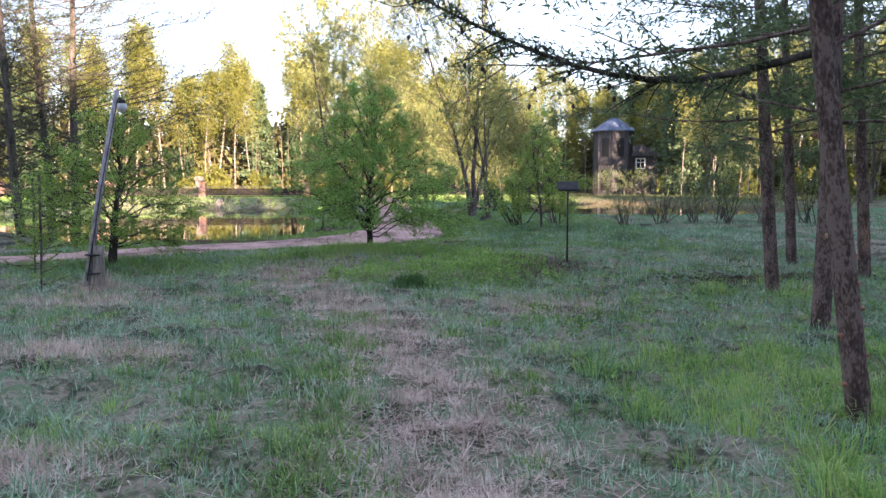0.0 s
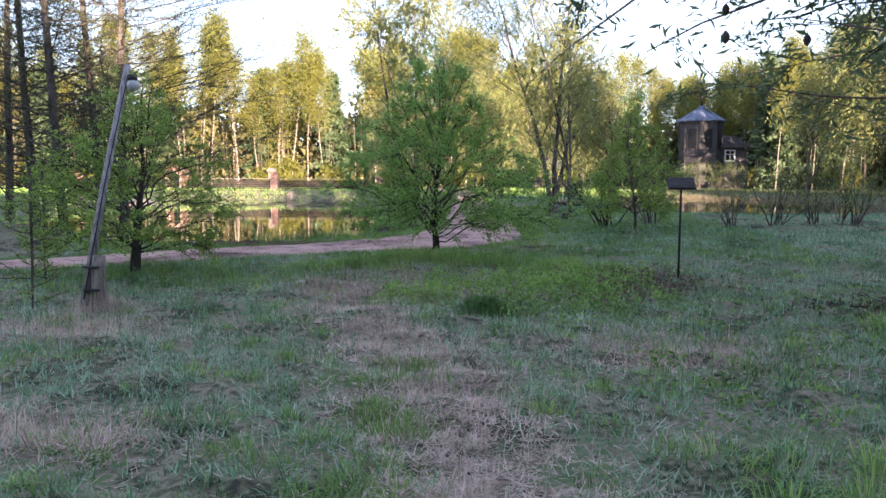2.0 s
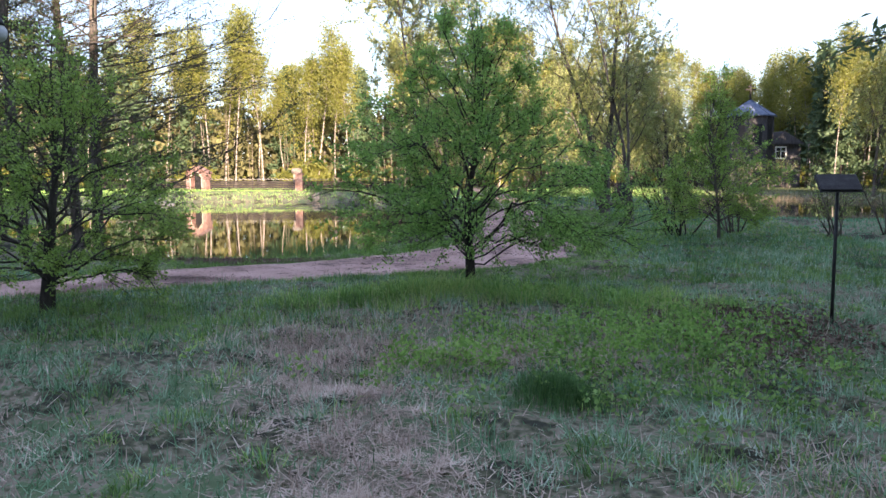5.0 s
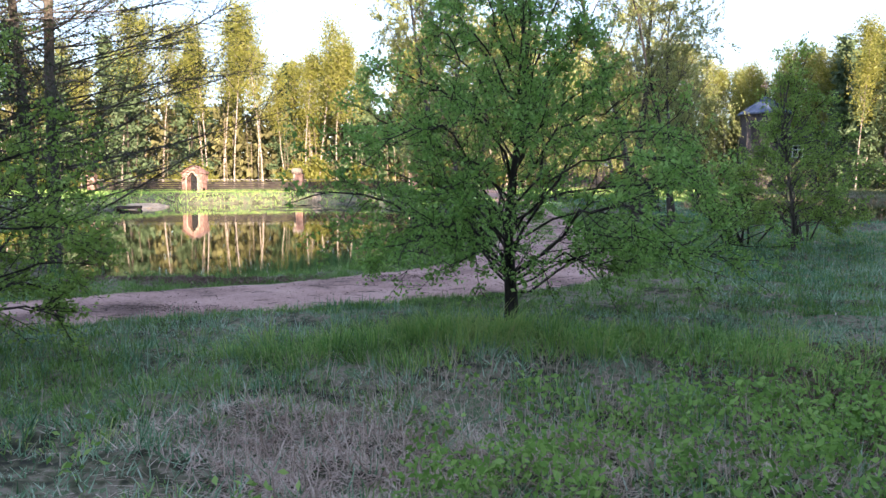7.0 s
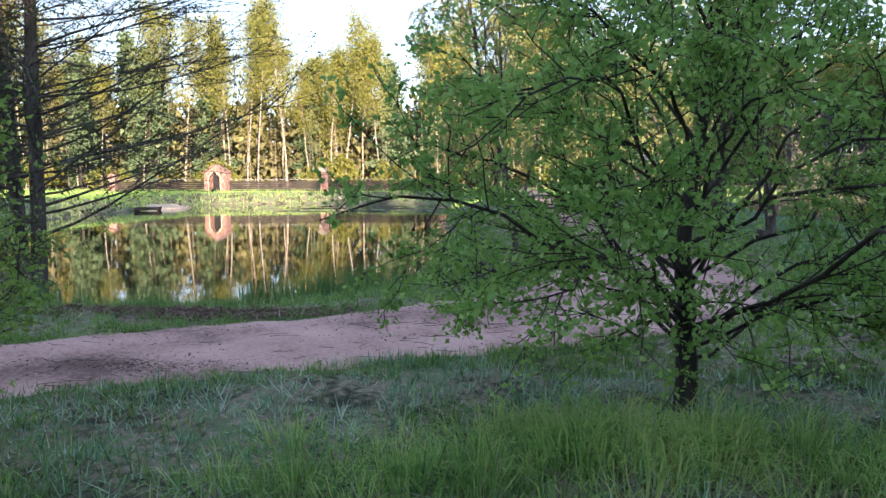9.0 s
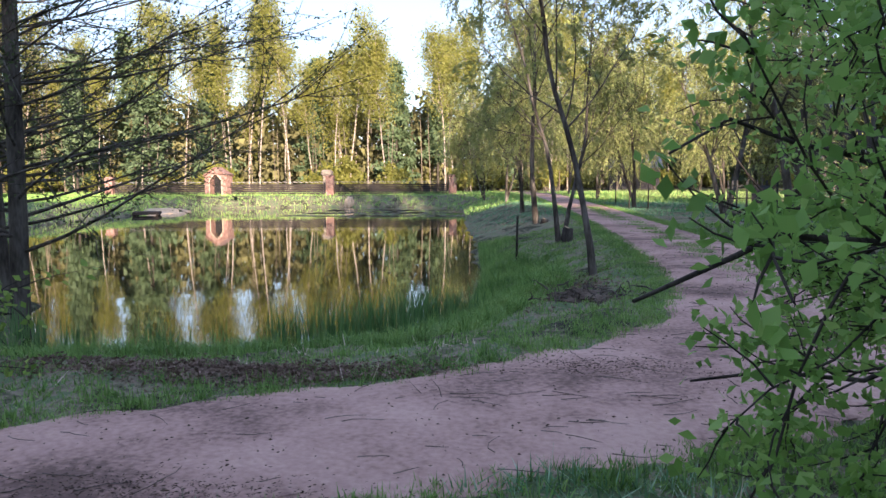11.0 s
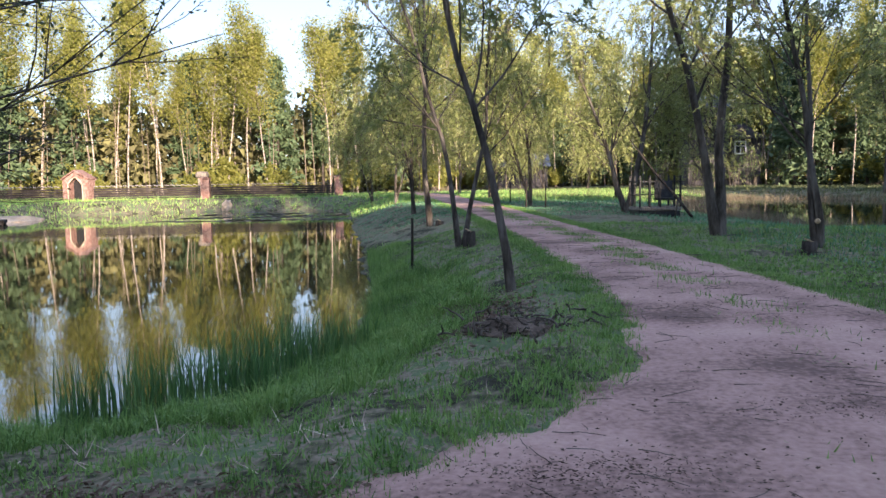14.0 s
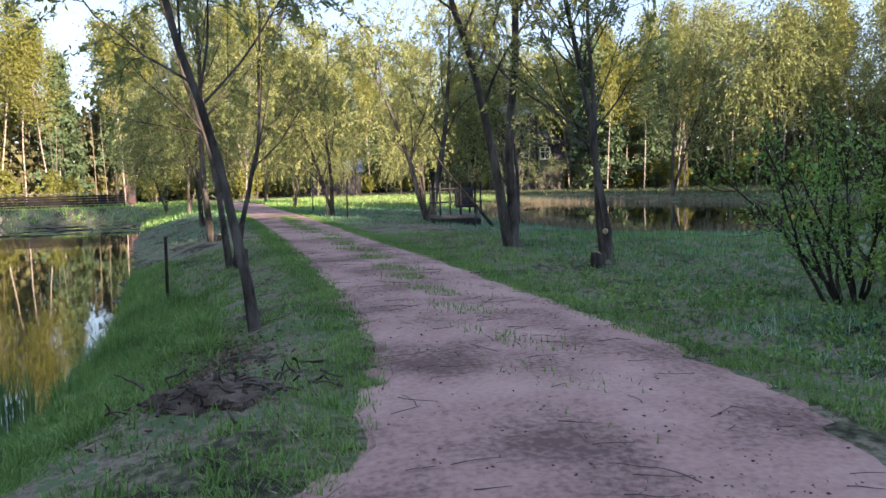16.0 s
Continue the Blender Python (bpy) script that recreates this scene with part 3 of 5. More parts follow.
# tall dark conifers where the walk starts
near_conifer = conifer(71, 12, 3.5, 36000, 0.075, 0.225, 0.075, 0.0, 0.2, 60, 9, 0.14)
spruce = tree_thing("larch_tree", 2.88, 5.22, "tall larch with a reddish trunk and cut branch stubs", "tree", *near_conifer, M_BARKRED, M_LARCHGREEN, group="larches at the meadow's edge")
spruce.matrix_basis = pose(2.88, 5.22, -0.08, 0, -8.5, 0)
rk = np.random.RandomState(74)
M_KNOT = material("raw_branch_knot", [(0.16, 0.06, 0.04), (0.32, 0.15, 0.10), (0.45, 0.26, 0.18)], 30, 0.8, 0.4, 60)
for i in range(13):
    z, a = 0.35 + i * 0.17, rk.uniform(2.6, 6.6)
    r0 = 0.075 * (1.15 - 0.085 * z)
    c, e = (r0 - 0.015) * Vector((math.cos(a), math.sin(a), 0)), (r0 + rk.uniform(0.012, 0.03)) * Vector((math.cos(a), math.sin(a), 0))
    T = Tubes()
    T.add([c + Vector((0, 0, z)), e + Vector((0, 0, z + 0.01)), e * 1.04 + Vector((0, 0, z + 0.012))], [0.022, 0.016, 0.002], 7)
    mesh_object("branch_stub", T.mesh("branch_stub"), M_KNOT, spruce, label="raw reddish cut branch stub")
# the long low bough that hangs out over the meadow
rb = np.random.RandomState(78)
back = np.array(spruce.matrix_basis.inverted())
T, at, way = Tubes(), [], []


def bough_line(world_pts):
    p = np.column_stack([world_pts, np.ones(len(world_pts))])
    return (p @ back.T)[:, :3]


main = smooth_line(np.column_stack([resample([(2.52, 5.24), (1.1, 5.6), (-0.35, 6.1)], 12), np.interp(np.linspace(0, 1, 12), [0, 0.3, 0.55, 0.8, 1], [2.5, 2.28, 2.45, 2.8, 3.15])]), 2)
T.add(bough_line(main), np.linspace(0.03, 0.007, 12), 7)
for i in range(90):
    p2, d2 = along_line(main, rb.uniform(0.08, 1.0))
    tw = shoot(rb, p2, side_way(rb, d2, rb.uniform(0.5, 1.0), 0.3), rb.uniform(0.15, 0.55), 4, 0.15, -0.03)
    T.add(bough_line(tw), np.linspace(0.006, 0.002, 5), 4)
    w = rb.uniform(0.1, 1, 26)
    q0 = tw[0] + (tw[-1] - tw[0]) * w[:, None] + rb.normal(size=(26, 3)) * 0.025
    at.append(bough_line(q0))
bough = mesh_object("bough", T.mesh("bough"), M_BARKDARK, spruce, label="long bare bough with fresh needle tufts")
mesh_object("foliage", leaf_mesh("foliage", np.concatenate(at), 0.05, rb, 0.3), M_LARCHGREEN, bough)
for i in range(22):
    p2, d2 = along_line(main, rb.uniform(0.12, 0.95))
    c0 = p2 + np.array([rb.normal() * 0.2, rb.normal() * 0.2, -rb.uniform(0.03, 0.3)])
    C = Tubes()
    C.add(bough_line(np.array([c0 + [0, 0, 0.022], c0 + [0, 0, 0.012], c0, c0 - [0, 0, 0.016], c0 - [0, 0, 0.024]])), [0.002, 0.011, 0.015, 0.010, 0.001], 7)
    mesh_object("cone", C.mesh("cone"), M_BARKDARK, bough, True, "small dark larch cone")
spruce_far = tree_thing("larch_tree", 4.13, 8.39, "tall larch with a reddish trunk and fine needles", "tree", *conifer(76, 12, 3.7, 18000, 0.13, 0.2, 0.09, -0.03, 0.22, 50, 6, 0.16), M_BARKRED, M_LARCHGREEN, group="larches at the meadow's edge")
for x, y, a, tilt in ((4.92, 11.47, 215, -4), (6.91, 15.3, 40, -4), (7.12, 13.0, 290, -4), (9.6, 16.5, 150, 0), (10.5, 12.0, 10, 0)):
    copy_thing(spruce_far, pose(x, y, h1(x, y) - 0.05, 0, tilt, 0) @ pose(0, 0, 0, 0, 0, a))

# larches at the pond's near corner
bare = conifer(73, 14, 6.0, 24000, 0.06, 0.08, 0.12, 0.045, 0.45, 84, 12, 0.10)
larch = tree_thing("larch_tree", -11.2, 23.6, "tall larch with long bare branches just coming into leaf", "tree", *bare, M_BARK, M_LARCH, group="larches at the pond")
for x, y, a, tilt in ((-12.2, 22.4, 110, -3), (-12.6, 25.0, 230, -2), (-14.3, 24.4, 20, -4), (-17, 27, 300, 2)):
    copy_thing(larch, pose(x, y, h1(x, y) - 0.05, 0, tilt, 0) @ pose(0, 0, 0, 0, 0, a))
sapling = tree_thing("sapling", -6.1, 11.7, "thin larch sapling in frosted grass", "tree", *conifer(75, 1.9, 0.7, 2600, 0.03, 0.1, 0.012, 0.05, 0.3, 22, 3, 0.05), M_BARK, M_YOUNG, group="saplings")
copy_thing(sapling, pose(-7.4, 14.0, h1(-7.4, 14.0) - 0.05, 0, 0, 90))

# the far wood all round
birches = [far_birch(81, 16, 4600, 0.40, 0.18), far_birch(82, 14.5, 4400, 0.46, 0.18), far_birch(83, 17.5, 4600, 0.52, 0.18), far_birch(84, 12, 4400, 0.25, 0.18)]
pines = [conifer(85, 15, 3.4, 2900, 0.6, 0.06, 0.17, -0.06, 0.55, 40, 1, 0.6, True), conifer(86, 17, 3.0, 2700, 0.6, 0.25, 0.17, -0.03, 0.6, 38, 1, 0.7, True)]
first = {}


def wood_tree(kind, i, x, y, turn, size):
    z = 0.7 if y > 70 else 0.4
    key = (kind, i)
    if key not in first:
        if kind == "birch":
            first[key] = tree_thing("birch_tree", x, y, "tall white-stemmed birch in fresh yellow-green leaf", "tree", *birches[i], M_BIRCH, M_BIRCHLEAF, group="wood round the ponds")
        else:
            first[key] = tree_thing("spruce_tree", x, y, "tall dark green conifer in the wood", "tree", *pines[i], M_BARKDARK, M_NEEDLE, group="wood round the ponds")
    else:
        copy_thing(first[key], pose(x, y, h1(x, y) - 0.05, 0, 0, turn) @ Matrix.Diagonal((size, size, size, 1)))


rw = np.random.RandomState(5)
WOOD = [(-95, 20), (-75, 48), (-55, 74), (-42, 84), (-24, 87), (-8, 92), (2, 112), (14, 122), (27, 116), (29.5, 97), (33, 83), (44, 77), (54, 66), (62, 50), (68, 30), (74, -5)]
wp = resample(WOOD, 128)
for r in range(3):
    for i in range(len(wp)):
        if rw.uniform() < 0.1:
            continue
        x, y = wp[i] + rw.normal(size=2) * 1.3
        out = unit(np.array([x - 0.0, y - 30.0]))
        x, y = x + out[0] * r * 5.0, y + out[1] * r * 5.0
        dark = 0.08 if x > 20 else 0.4 if x < -40 else (0.6 if -34 < x < -29 and r > 1 else 0.12)
        if rw.uniform() < dark:
            wood_tree("pine", rw.randint(2), x, y, rw.uniform(0, 360), rw.uniform(0.7, 1.05))
        else:
            wood_tree("birch", rw.choice([0, 1, 2, 2, 3]) if r else rw.choice([0, 1, 2, 2]), x, y, rw.uniform(0, 360), rw.uniform(0.8, 1.15))
for i, (x, y) in enumerate(((26.5, 84), (28, 80.5), (29.5, 77.5), (25.8, 87.5), (31, 79), (28.5, 86), (30.5, 83), (24.8, 81))):
    wood_tree("birch" if i % 3 else "pine", i % 2, x, y, i * 51, 0.85)
# unseen conifers added behind the walker, sized to shade the meadow
for r in range(3):
    for i in range(46):
        x, y = -38 + i * 3.1 + rw.normal() * 0.5, -38 - r * 4.5 + rw.normal() * 0.7
        wood_tree("pine", (i + r) % 2, x, y, rw.uniform(0, 360), rw.uniform(1.25, 1.45) * (0.95 if 6 < x < 42 else 1.05 if x > 42 else 1.0))
# more unseen conifers, added on the right to hold off the low sun
for i in range(26):
    wood_tree("pine", i % 2, 40 + i * 1.3 + rw.normal(), -8 + i * 1.6 + rw.normal(), rw.uniform(0, 360), rw.uniform(0.9, 1.05))

ri = np.random.RandomState(15)
n = 150000
k = ri.randint(0, 1200, n)
wl = resample(WOOD, 1200)[k]
depth = ri.uniform(7, 24, n)
o = unit(wl - np.array([0.0, 30.0]))
p = wl + o * depth[:, None] + ri.normal(size=(n, 2)) * 0.8
zz = 0.3 + 9.5 * ri.uniform(0, 1, n) ** 1.35 + 1.5 * waves(p[:, 0], p[:, 1], 9, 61)
depths = mesh_object("far_wood", leaf_mesh("far_wood", np.column_stack([p, np.maximum(zz, 0.3)]), 0.8, ri, 0.8, tri=True), material("wood_interior", [(0.085, 0.08, 0.04), (0.17, 0.165, 0.075), (0.27, 0.265, 0.115)], 0.2, 0.8, 0, 1, island=0.5, translucent=0.3))
tagged(depths, "undergrowth and thin stems deep in the wood", "woodland", kind="stuff")
bush = tree_thing("bush", -19, 80, "bright yellow-green bush at the edge of the wood", "shrub", *shrub(91, 2.4, 9, 1400, 0.3, 0.9), M_BARK, M_BIRCHLEAF, group="bushes at the wood")
wb2 = resample(WOOD, 400)
for i in range(120):
    x, y = wb2[20 + int(i * 3.0)] + rw.normal(size=2) * 1.2
    k = rw.choice([0.96, 1.0, 1.06, 1.12])
    x, y = x * k, 30 + (y - 30) * k
    s = rw.uniform(0.7, 1.4)
    copy_thing(bush, pose(x, y, h1(x, y) - 0.05, 0, 0, rw.uniform(0, 360)) @ Matrix.Diagonal((s, s, s * 0.9, 1)))

for i, (x, y, k) in enumerate(((16.5, 86, 1.5), (18.6, 87, 1.7), (20.8, 86.5, 1.6), (22.8, 87.5, 1.7), (25, 88, 1.8), (14, 88, 1.5), (27, 89, 1.7), (12, 84, 1.4))):
    copy_thing(one, pose(x, y, h1(x, y) - 0.05, 0, 0, i * 70) @ Matrix.Diagonal((k, k, k, 1)))

# thin stems deep in the wood
M_STEM = material("thin_grey_stems", [(0.09, 0.07, 0.055), (0.18, 0.145, 0.115), (0.30, 0.25, 0.20)], 1.5, 0.85, 0, 9, island=0.5)
T = Tubes()
wl = resample(WOOD, 1200)
for i in range(650):
    b0 = wl[ri.randint(1200)]
    o1 = unit(b0 - np.array([0.0, 30.0]))
    b0 = b0 + o1 * ri.uniform(1.0, 15.0) + ri.normal(size=2)
    T.add(shoot(ri, (b0[0], b0[1], 0.2), (ri.normal() * 0.04, ri.normal() * 0.04, 1), ri.uniform(7, 13), 4, 0.03, 0.05), np.linspace(0.045, 0.012, 5), 4)
tagged(mesh_object("wood_stems", T.mesh("wood_stems"), M_STEM, smooth=True), "many thin pale stems inside the wood", "woodland", kind="stuff")


# ---- grass and litter ----
def blades(name, x, y, tall, wide, mat, label, rng, lean=0.5, bent=True, category="grass", lift=0.0, way=None):
    n = len(x)
    z = height(x, y) - 0.01 + lift
    a = rng.uniform(0, 6.283, n)
    side = np.stack([np.cos(a), np.sin(a), np.zeros(n)], 1)
    b = a + np.pi / 2 + rng.normal(size=n) * 0.5
    out = np.stack([np.cos(b), np.sin(b), np.zeros(n)], 1) * np.abs(rng.normal(size=n) * lean)[:, None]
    if way is not None:
        out = np.column_stack([way[0], way[1], np.zeros(n)]) * rng.uniform(0.2, 1.0, n)[:, None] * lean + out * 0.3
    root = np.stack([x, y, z], 1)
    up = np.array([0, 0, 1.0])
    T, W = np.broadcast_to(tall, n)[:, None], np.broadcast_to(wide, n)[:, None]
    tip = root + unit(up + out * 1.3) * T
    if not bent:
        v = np.stack([root - side * W / 2, root + side * W / 2, tip], 1).reshape(-1, 3)
        me = np_mesh(name, v, np.arange(3 * n).reshape(-1, 3))
    else:
        mid = root + unit(up + out * 0.35) * T * 0.55
        v = np.stack([root - side * W / 2, root + side * W / 2, mid + side * W * 0.4, mid - side * W * 0.4, tip], 1).reshape(-1, 3)
        k = np.arange(n)[:, None] * 5
        f = np.concatenate([k + np.array([[0, 1, 2]]), k + np.array([[0, 2, 3]]), k + np.array([[3, 2, 4]])])
        me = np_mesh(name, v, f)
    ob = mesh_object(name, me, mat)
    return tagged(ob, label, category, kind="stuff")


def scatter(rng, n, x0, x1, y0, y1, gap=-0.1, power=1.0):
    """Places on the meadow, off the road and out of the water, thicker towards y0."""
    x = rng.uniform(x0, x1, n)
    y = y0 + (y1 - y0) * rng.uniform(0, 1, n) ** power
    keep = (poly_dist(x, y, ROAD_POLY) < -gap + waves(x, y, 0.5, 21) * 0.16) & (poly_dist(x, y, POND) < -0.05) & (poly_dist(x, y, POND_E) < -0.05)
    return x[keep], y[keep]


def worn(x, y):
    """How far the trodden, straw-strewn line across the meadow has lost its grass, 0 to 1."""
    mid = np.interp(y, [0, 4.7, 6.3, 9.6, 11.8, 13.5], [0.3, 0.05, -0.2, -1.05, -2.0, -2.7])
    return np.exp(-((x - mid) / 0.62) ** 2) * np.clip((14.5 - y) / 2, 0, 1) * (0.65 + 0.5 * waves(x, y, 1.1, 31))


rg = np.random.RandomState(77)
x, y = scatter(rg, 520000, -9.5, 9, 1.0, 24, power=1.45)
keep = (rg.uniform(size=len(x)) > np.clip(1.25 * worn(x, y), 0, 0.93)) & ((y < 17.8) | (x > 0.6)) & (waves(x, y, 0.8, 33) + 0.5 * waves(x, y, 0.3, 37) > -0.45 + 0.3 * rg.normal(size=len(x)))
x, y = x[keep], y[keep]
t = (0.085 + 0.06 * np.clip(waves(x, y, 1.6, 32) + 0.9 * waves(x, y, 0.33, 36), -0.75, 1.4)) * rg.uniform(0.5, 1.6, len(x))
blades("meadow_grass", x, y, t, 0.0085 + 0.0003 * y, M_GRASS, "short grass white with dew and frost", rg, 1.7, False)
x, y = scatter(rg, 150000, -9, 9, 1.0, 22, power=1.3)
keep = rg.uniform(size=len(x)) < np.clip(worn(x, y) * 1.2 + 0.04 + 0.4 * (waves(x, y, 0.9, 35) > 0.7), 0, 1)
x, y = x[keep], y[keep]
blades("dead_straw", x, y, rg.uniform(0.05, 0.18, len(x)), 0.010, M_STRAW, "flattened dead straw and dry stalks", rg, 4.0, False, "straw", 0.012)

x = rg.normal(size=75000) * 0.42
y = rg.uniform(1.6, 14, 75000)
x = x + np.interp(y, [0, 4.7, 6.3, 9.6, 11.8, 13.5], [0.3, 0.05, -0.2, -1.05, -2.0, -2.7])
keep = rg.uniform(size=len(x)) < np.clip(0.45 + 0.5 * waves(x, y, 0.9, 38) + 0.4 * waves(x, y, 0.3, 39), 0.1, 1)
x, y = x[keep], y[keep]
blades("dead_straw", x, y, rg.uniform(0.05, 0.16, len(x)), 0.011, M_STRAW, "pale trodden straw along the footpath", rg, 9.0, False, "straw", 0.012)
for cx, cy, sx, sy, n in ((-3.4, 7.2, 0.6, 0.25, 5000), (-4.9, 10.6, 0.6, 0.4, 5000), (-2.6, 4.2, 0.35, 0.2, 3000), (1.4, 10.2, 0.6, 0.5, 4500), (-1.2, 13.4, 1.2, 0.3, 8000)):
    x, y = cx + rg.normal(size=n) * sx, cy + rg.normal(size=n) * sy
    blades("dead_straw", x, y, rg.uniform(0.05, 0.18, n), 0.010, M_STRAW, "matted pale straw on the meadow", rg, 4.0, False, "straw", 0.015)

# tufts of long grass
lush, green = [], []


def tuft(kind, cx, cy, n, spread, tall):
    ox, oy = rg.normal(size=n), rg.normal(size=n)
    kind.append(np.stack([cx + ox * spread, cy + oy * spread, tall * rg.uniform(0.45, 1.15, n), ox, oy]))


for i in range(1000):
    cx, cy = rg.uniform(-8, 8), 1.5 + 16 * rg.uniform() ** 1.2
    if worn(np.array([cx]), np.array([cy]))[0] < 0.3:
        tuft(lush if rg.uniform() < 0.3 else green, cx, cy, 45, rg.uniform(0.04, 0.13), rg.uniform(0.07, 0.17))
for i in range(170):
    tuft(lush, 1.3 + 3.4 * rg.uniform() ** 0.8, rg.uniform(2.6, 7.4), 80, 0.09, rg.uniform(0.14, 0.30))
for i in range(100):
    tuft(lush, rg.normal() * 1.3 - 1.3, 15.5 + rg.normal() * 0.35, 70, 0.11, rg.uniform(0.2, 0.36))
for i in range(14):
    tuft(lush, 4.9 + rg.normal() * 0.5, 11.6 + rg.normal() * 0.4, 60, 0.12, 0.26)
for i in range(120):
    tuft(green, rg.uniform(-8, -2.2), 14.6 + rg.normal() * 0.6, 60, 0.13, rg.uniform(0.12, 0.22))
for i in range(110):
    cy = rg.uniform(2.0, 9.5)
    tuft(green, -0.66 - 0.08 * (cy - 3) + rg.normal() * 0.17, cy, 70, 0.1, rg.uniform(0.08, 0.14))
placed = 0
while placed < 420:
    cx, cy = rg.uniform(-9.5, -3.2), rg.uniform(19.4, 30)
    d = poly_dist(np.array([cx]), np.array([cy]), POND)[0]
    if -1.5 < d < -0.05:
        tuft(green, cx, cy, 55, rg.uniform(0.08, 0.15), rg.uniform(0.14, 0.3))
        placed += 1
for kind, mat, label in ((lush, M_LUSH, "long bright green grass in bent tufts"), (green, M_BANK, "tufts of dark green grass on the meadow")):
    gxs, gys, gt, gw, gu = np.concatenate(kind, axis=1)
    keep = poly_dist(gxs, gys, ROAD_POLY) < -0.05
    blades("long_grass", gxs[keep], gys[keep], gt[keep], 0.008, mat, label, rg, 1.75, way=(gw[keep], gu[keep]))

# grass along the banks and farther off
x, y = scatter(rg, 300000, -10, 6, 17.6, 36, power=1.3)
clump = waves(x, y, 0.7, 43) + 0.6 * waves(x, y, 0.25, 44)
bare = np.exp(-(((x + 6.2) / 1.5) ** 2 + ((y - 19.25) / 0.38) ** 2)) + 0.9 * np.exp(-(((x + 3.55) / 0.5) ** 2 + ((y - 24.2) / 1.6) ** 2))
keep = clump > -1.2 + 2.2 * bare + 0.45 * rg.normal(size=len(x))
x, y, clump = x[keep], y[keep], clump[keep]
wet = np.clip(1.2 + poly_dist(x, y, POND), 0, 1.2)
blades("bank_grass", x, y, (0.05 + 0.05 * np.clip(clump, -0.5, 1.5) + 0.16 * wet) * rg.uniform(0.5, 1.4, len(x)), 0.014, M_BANK, "green grass along the track and the pond bank", rg, 0.8, False)
x, y = scatter(rg, 150000, -18, 24, 20, 62, gap=0.0, power=1.3)
keep = (x > 1.2) | (y > 40)
x, y = x[keep], y[keep]
blades("bank_grass", x, y, rg.uniform(0.05, 0.14, len(x)) * np.clip(0.4 - poly_dist(x, y, POND) * 0.35, 0.4, 1.0), 0.008 + 0.0004 * y, M_DEWY, "pale dewy grass on the far meadow", rg, 0.6, False)
x, y = scatter(rg, 60000, -55, 12, 55, 84, gap=0.0)
blades("bank_grass", x, y, rg.uniform(0.12, 0.3, len(x)), 0.06, M_LUSH, "sunlit green grass on the far bank", rg, 0.6, False)

x, y = scatter(rg, 50000, 0, 48, 58, 100, gap=0.0)
blades("bank_grass", x, y, rg.uniform(0.12, 0.3, len(x)), 0.05, M_FARGRASS, "dewy grass on the meadow before the tower", rg, 0.6, False)

edge = resample(POND_E + POND_E[:1], 600)
k = rg.randint(0, 600, 16000)
x, y = edge[k, 0] + rg.normal(size=16000) * 0.5, edge[k, 1] + rg.normal(size=16000) * 0.5
d = poly_dist(x, y, POND_E)
keep = (d > -1.2) & (d < 1.4) & (waves(x, y, 2.0, 53) > -0.35) & (poly_dist(x, y, ROAD_POLY) < -1)
x, y = x[keep], y[keep]
blades("dry_reeds", x, y, rg.uniform(0.15, 0.5, len(x)), 0.02, M_DRYREED, "dry brown reeds round the eastern pond", rg, 0.5, False, "reeds", np.maximum(0, WATER_E - 0.05 - height(x, y)))

x, y = scatter(rg, 40000, -48, -16, 24, 62, gap=0.0)
blades("bank_grass", x, y, rg.uniform(0.1, 0.25, len(x)), 0.045, M_LUSH, "sunlit green grass on the pond's western bank", rg, 0.6, False)

# ragged turf along both edges of the track
k = (rg.uniform(0, 1, 90000) ** 1.0 * 300).astype(int) + 90
e = np.where((rg.uniform(size=90000) < 0.5)[:, None], left[k], right[k]) + rg.normal(size=(90000, 2)) * 0.16
e = e + waves(e[:, 0], e[:, 1], 0.6, 41)[:, None] * 0.08
e = e[(poly_dist(e[:, 0], e[:, 1], POND) < -0.1) & (poly_dist(e[:, 0], e[:, 1], ROAD_POLY) < 0.22)]
blades("edge_grass", e[:, 0], e[:, 1], rg.uniform(0.03, 0.085, len(e)), 0.009, M_BANK, "ragged short turf along the track's edges", rg, 0.9, False, lift=0.012)

# reeds in the pond's edge
n = 4600
a = rg.uniform(0, 1, n)
edge = resample(POND[10:17], 400)
k = (a * 399).astype(int)
x, y = edge[k, 0] + rg.normal(size=n) * 0.35, edge[k, 1] + rg.normal(size=n) * 0.35
d = poly_dist(x, y, POND)
tall_clump = np.exp(-(((x + 6.0) / 0.75) ** 2))
keep = (d > -0.35) & (d < 0.25 + 0.55 * tall_clump) & (waves(x, y, 0.6, 51) + 1.4 * tall_clump > 0.15) & (y < 25.2)
x, y = x[keep], y[keep]
blades("reeds", x, y, rg.uniform(0.3, 0.6, len(x)) * (1 + 0.4 * tall_clump[keep]), 0.013, M_REED, "dark green reeds standing in the pond's edge", rg, 0.22, True, "reeds", np.maximum(0, WATER_Z - 0.05 - height(x, y)))


# ---- leaning lamp pole ----
def tube_bm(pts, radii, sides=12):
    T = Tubes()
    T.add(pts, radii, sides)
    bm = bmesh.new()
    me = T.mesh("tmp")
    bm.from_mesh(me)
    bpy.data.meshes.remove(me)
    bmesh.ops.holes_fill(bm, edges=[e for e in bm.edges if e.is_boundary], sides=sides)
    return bm


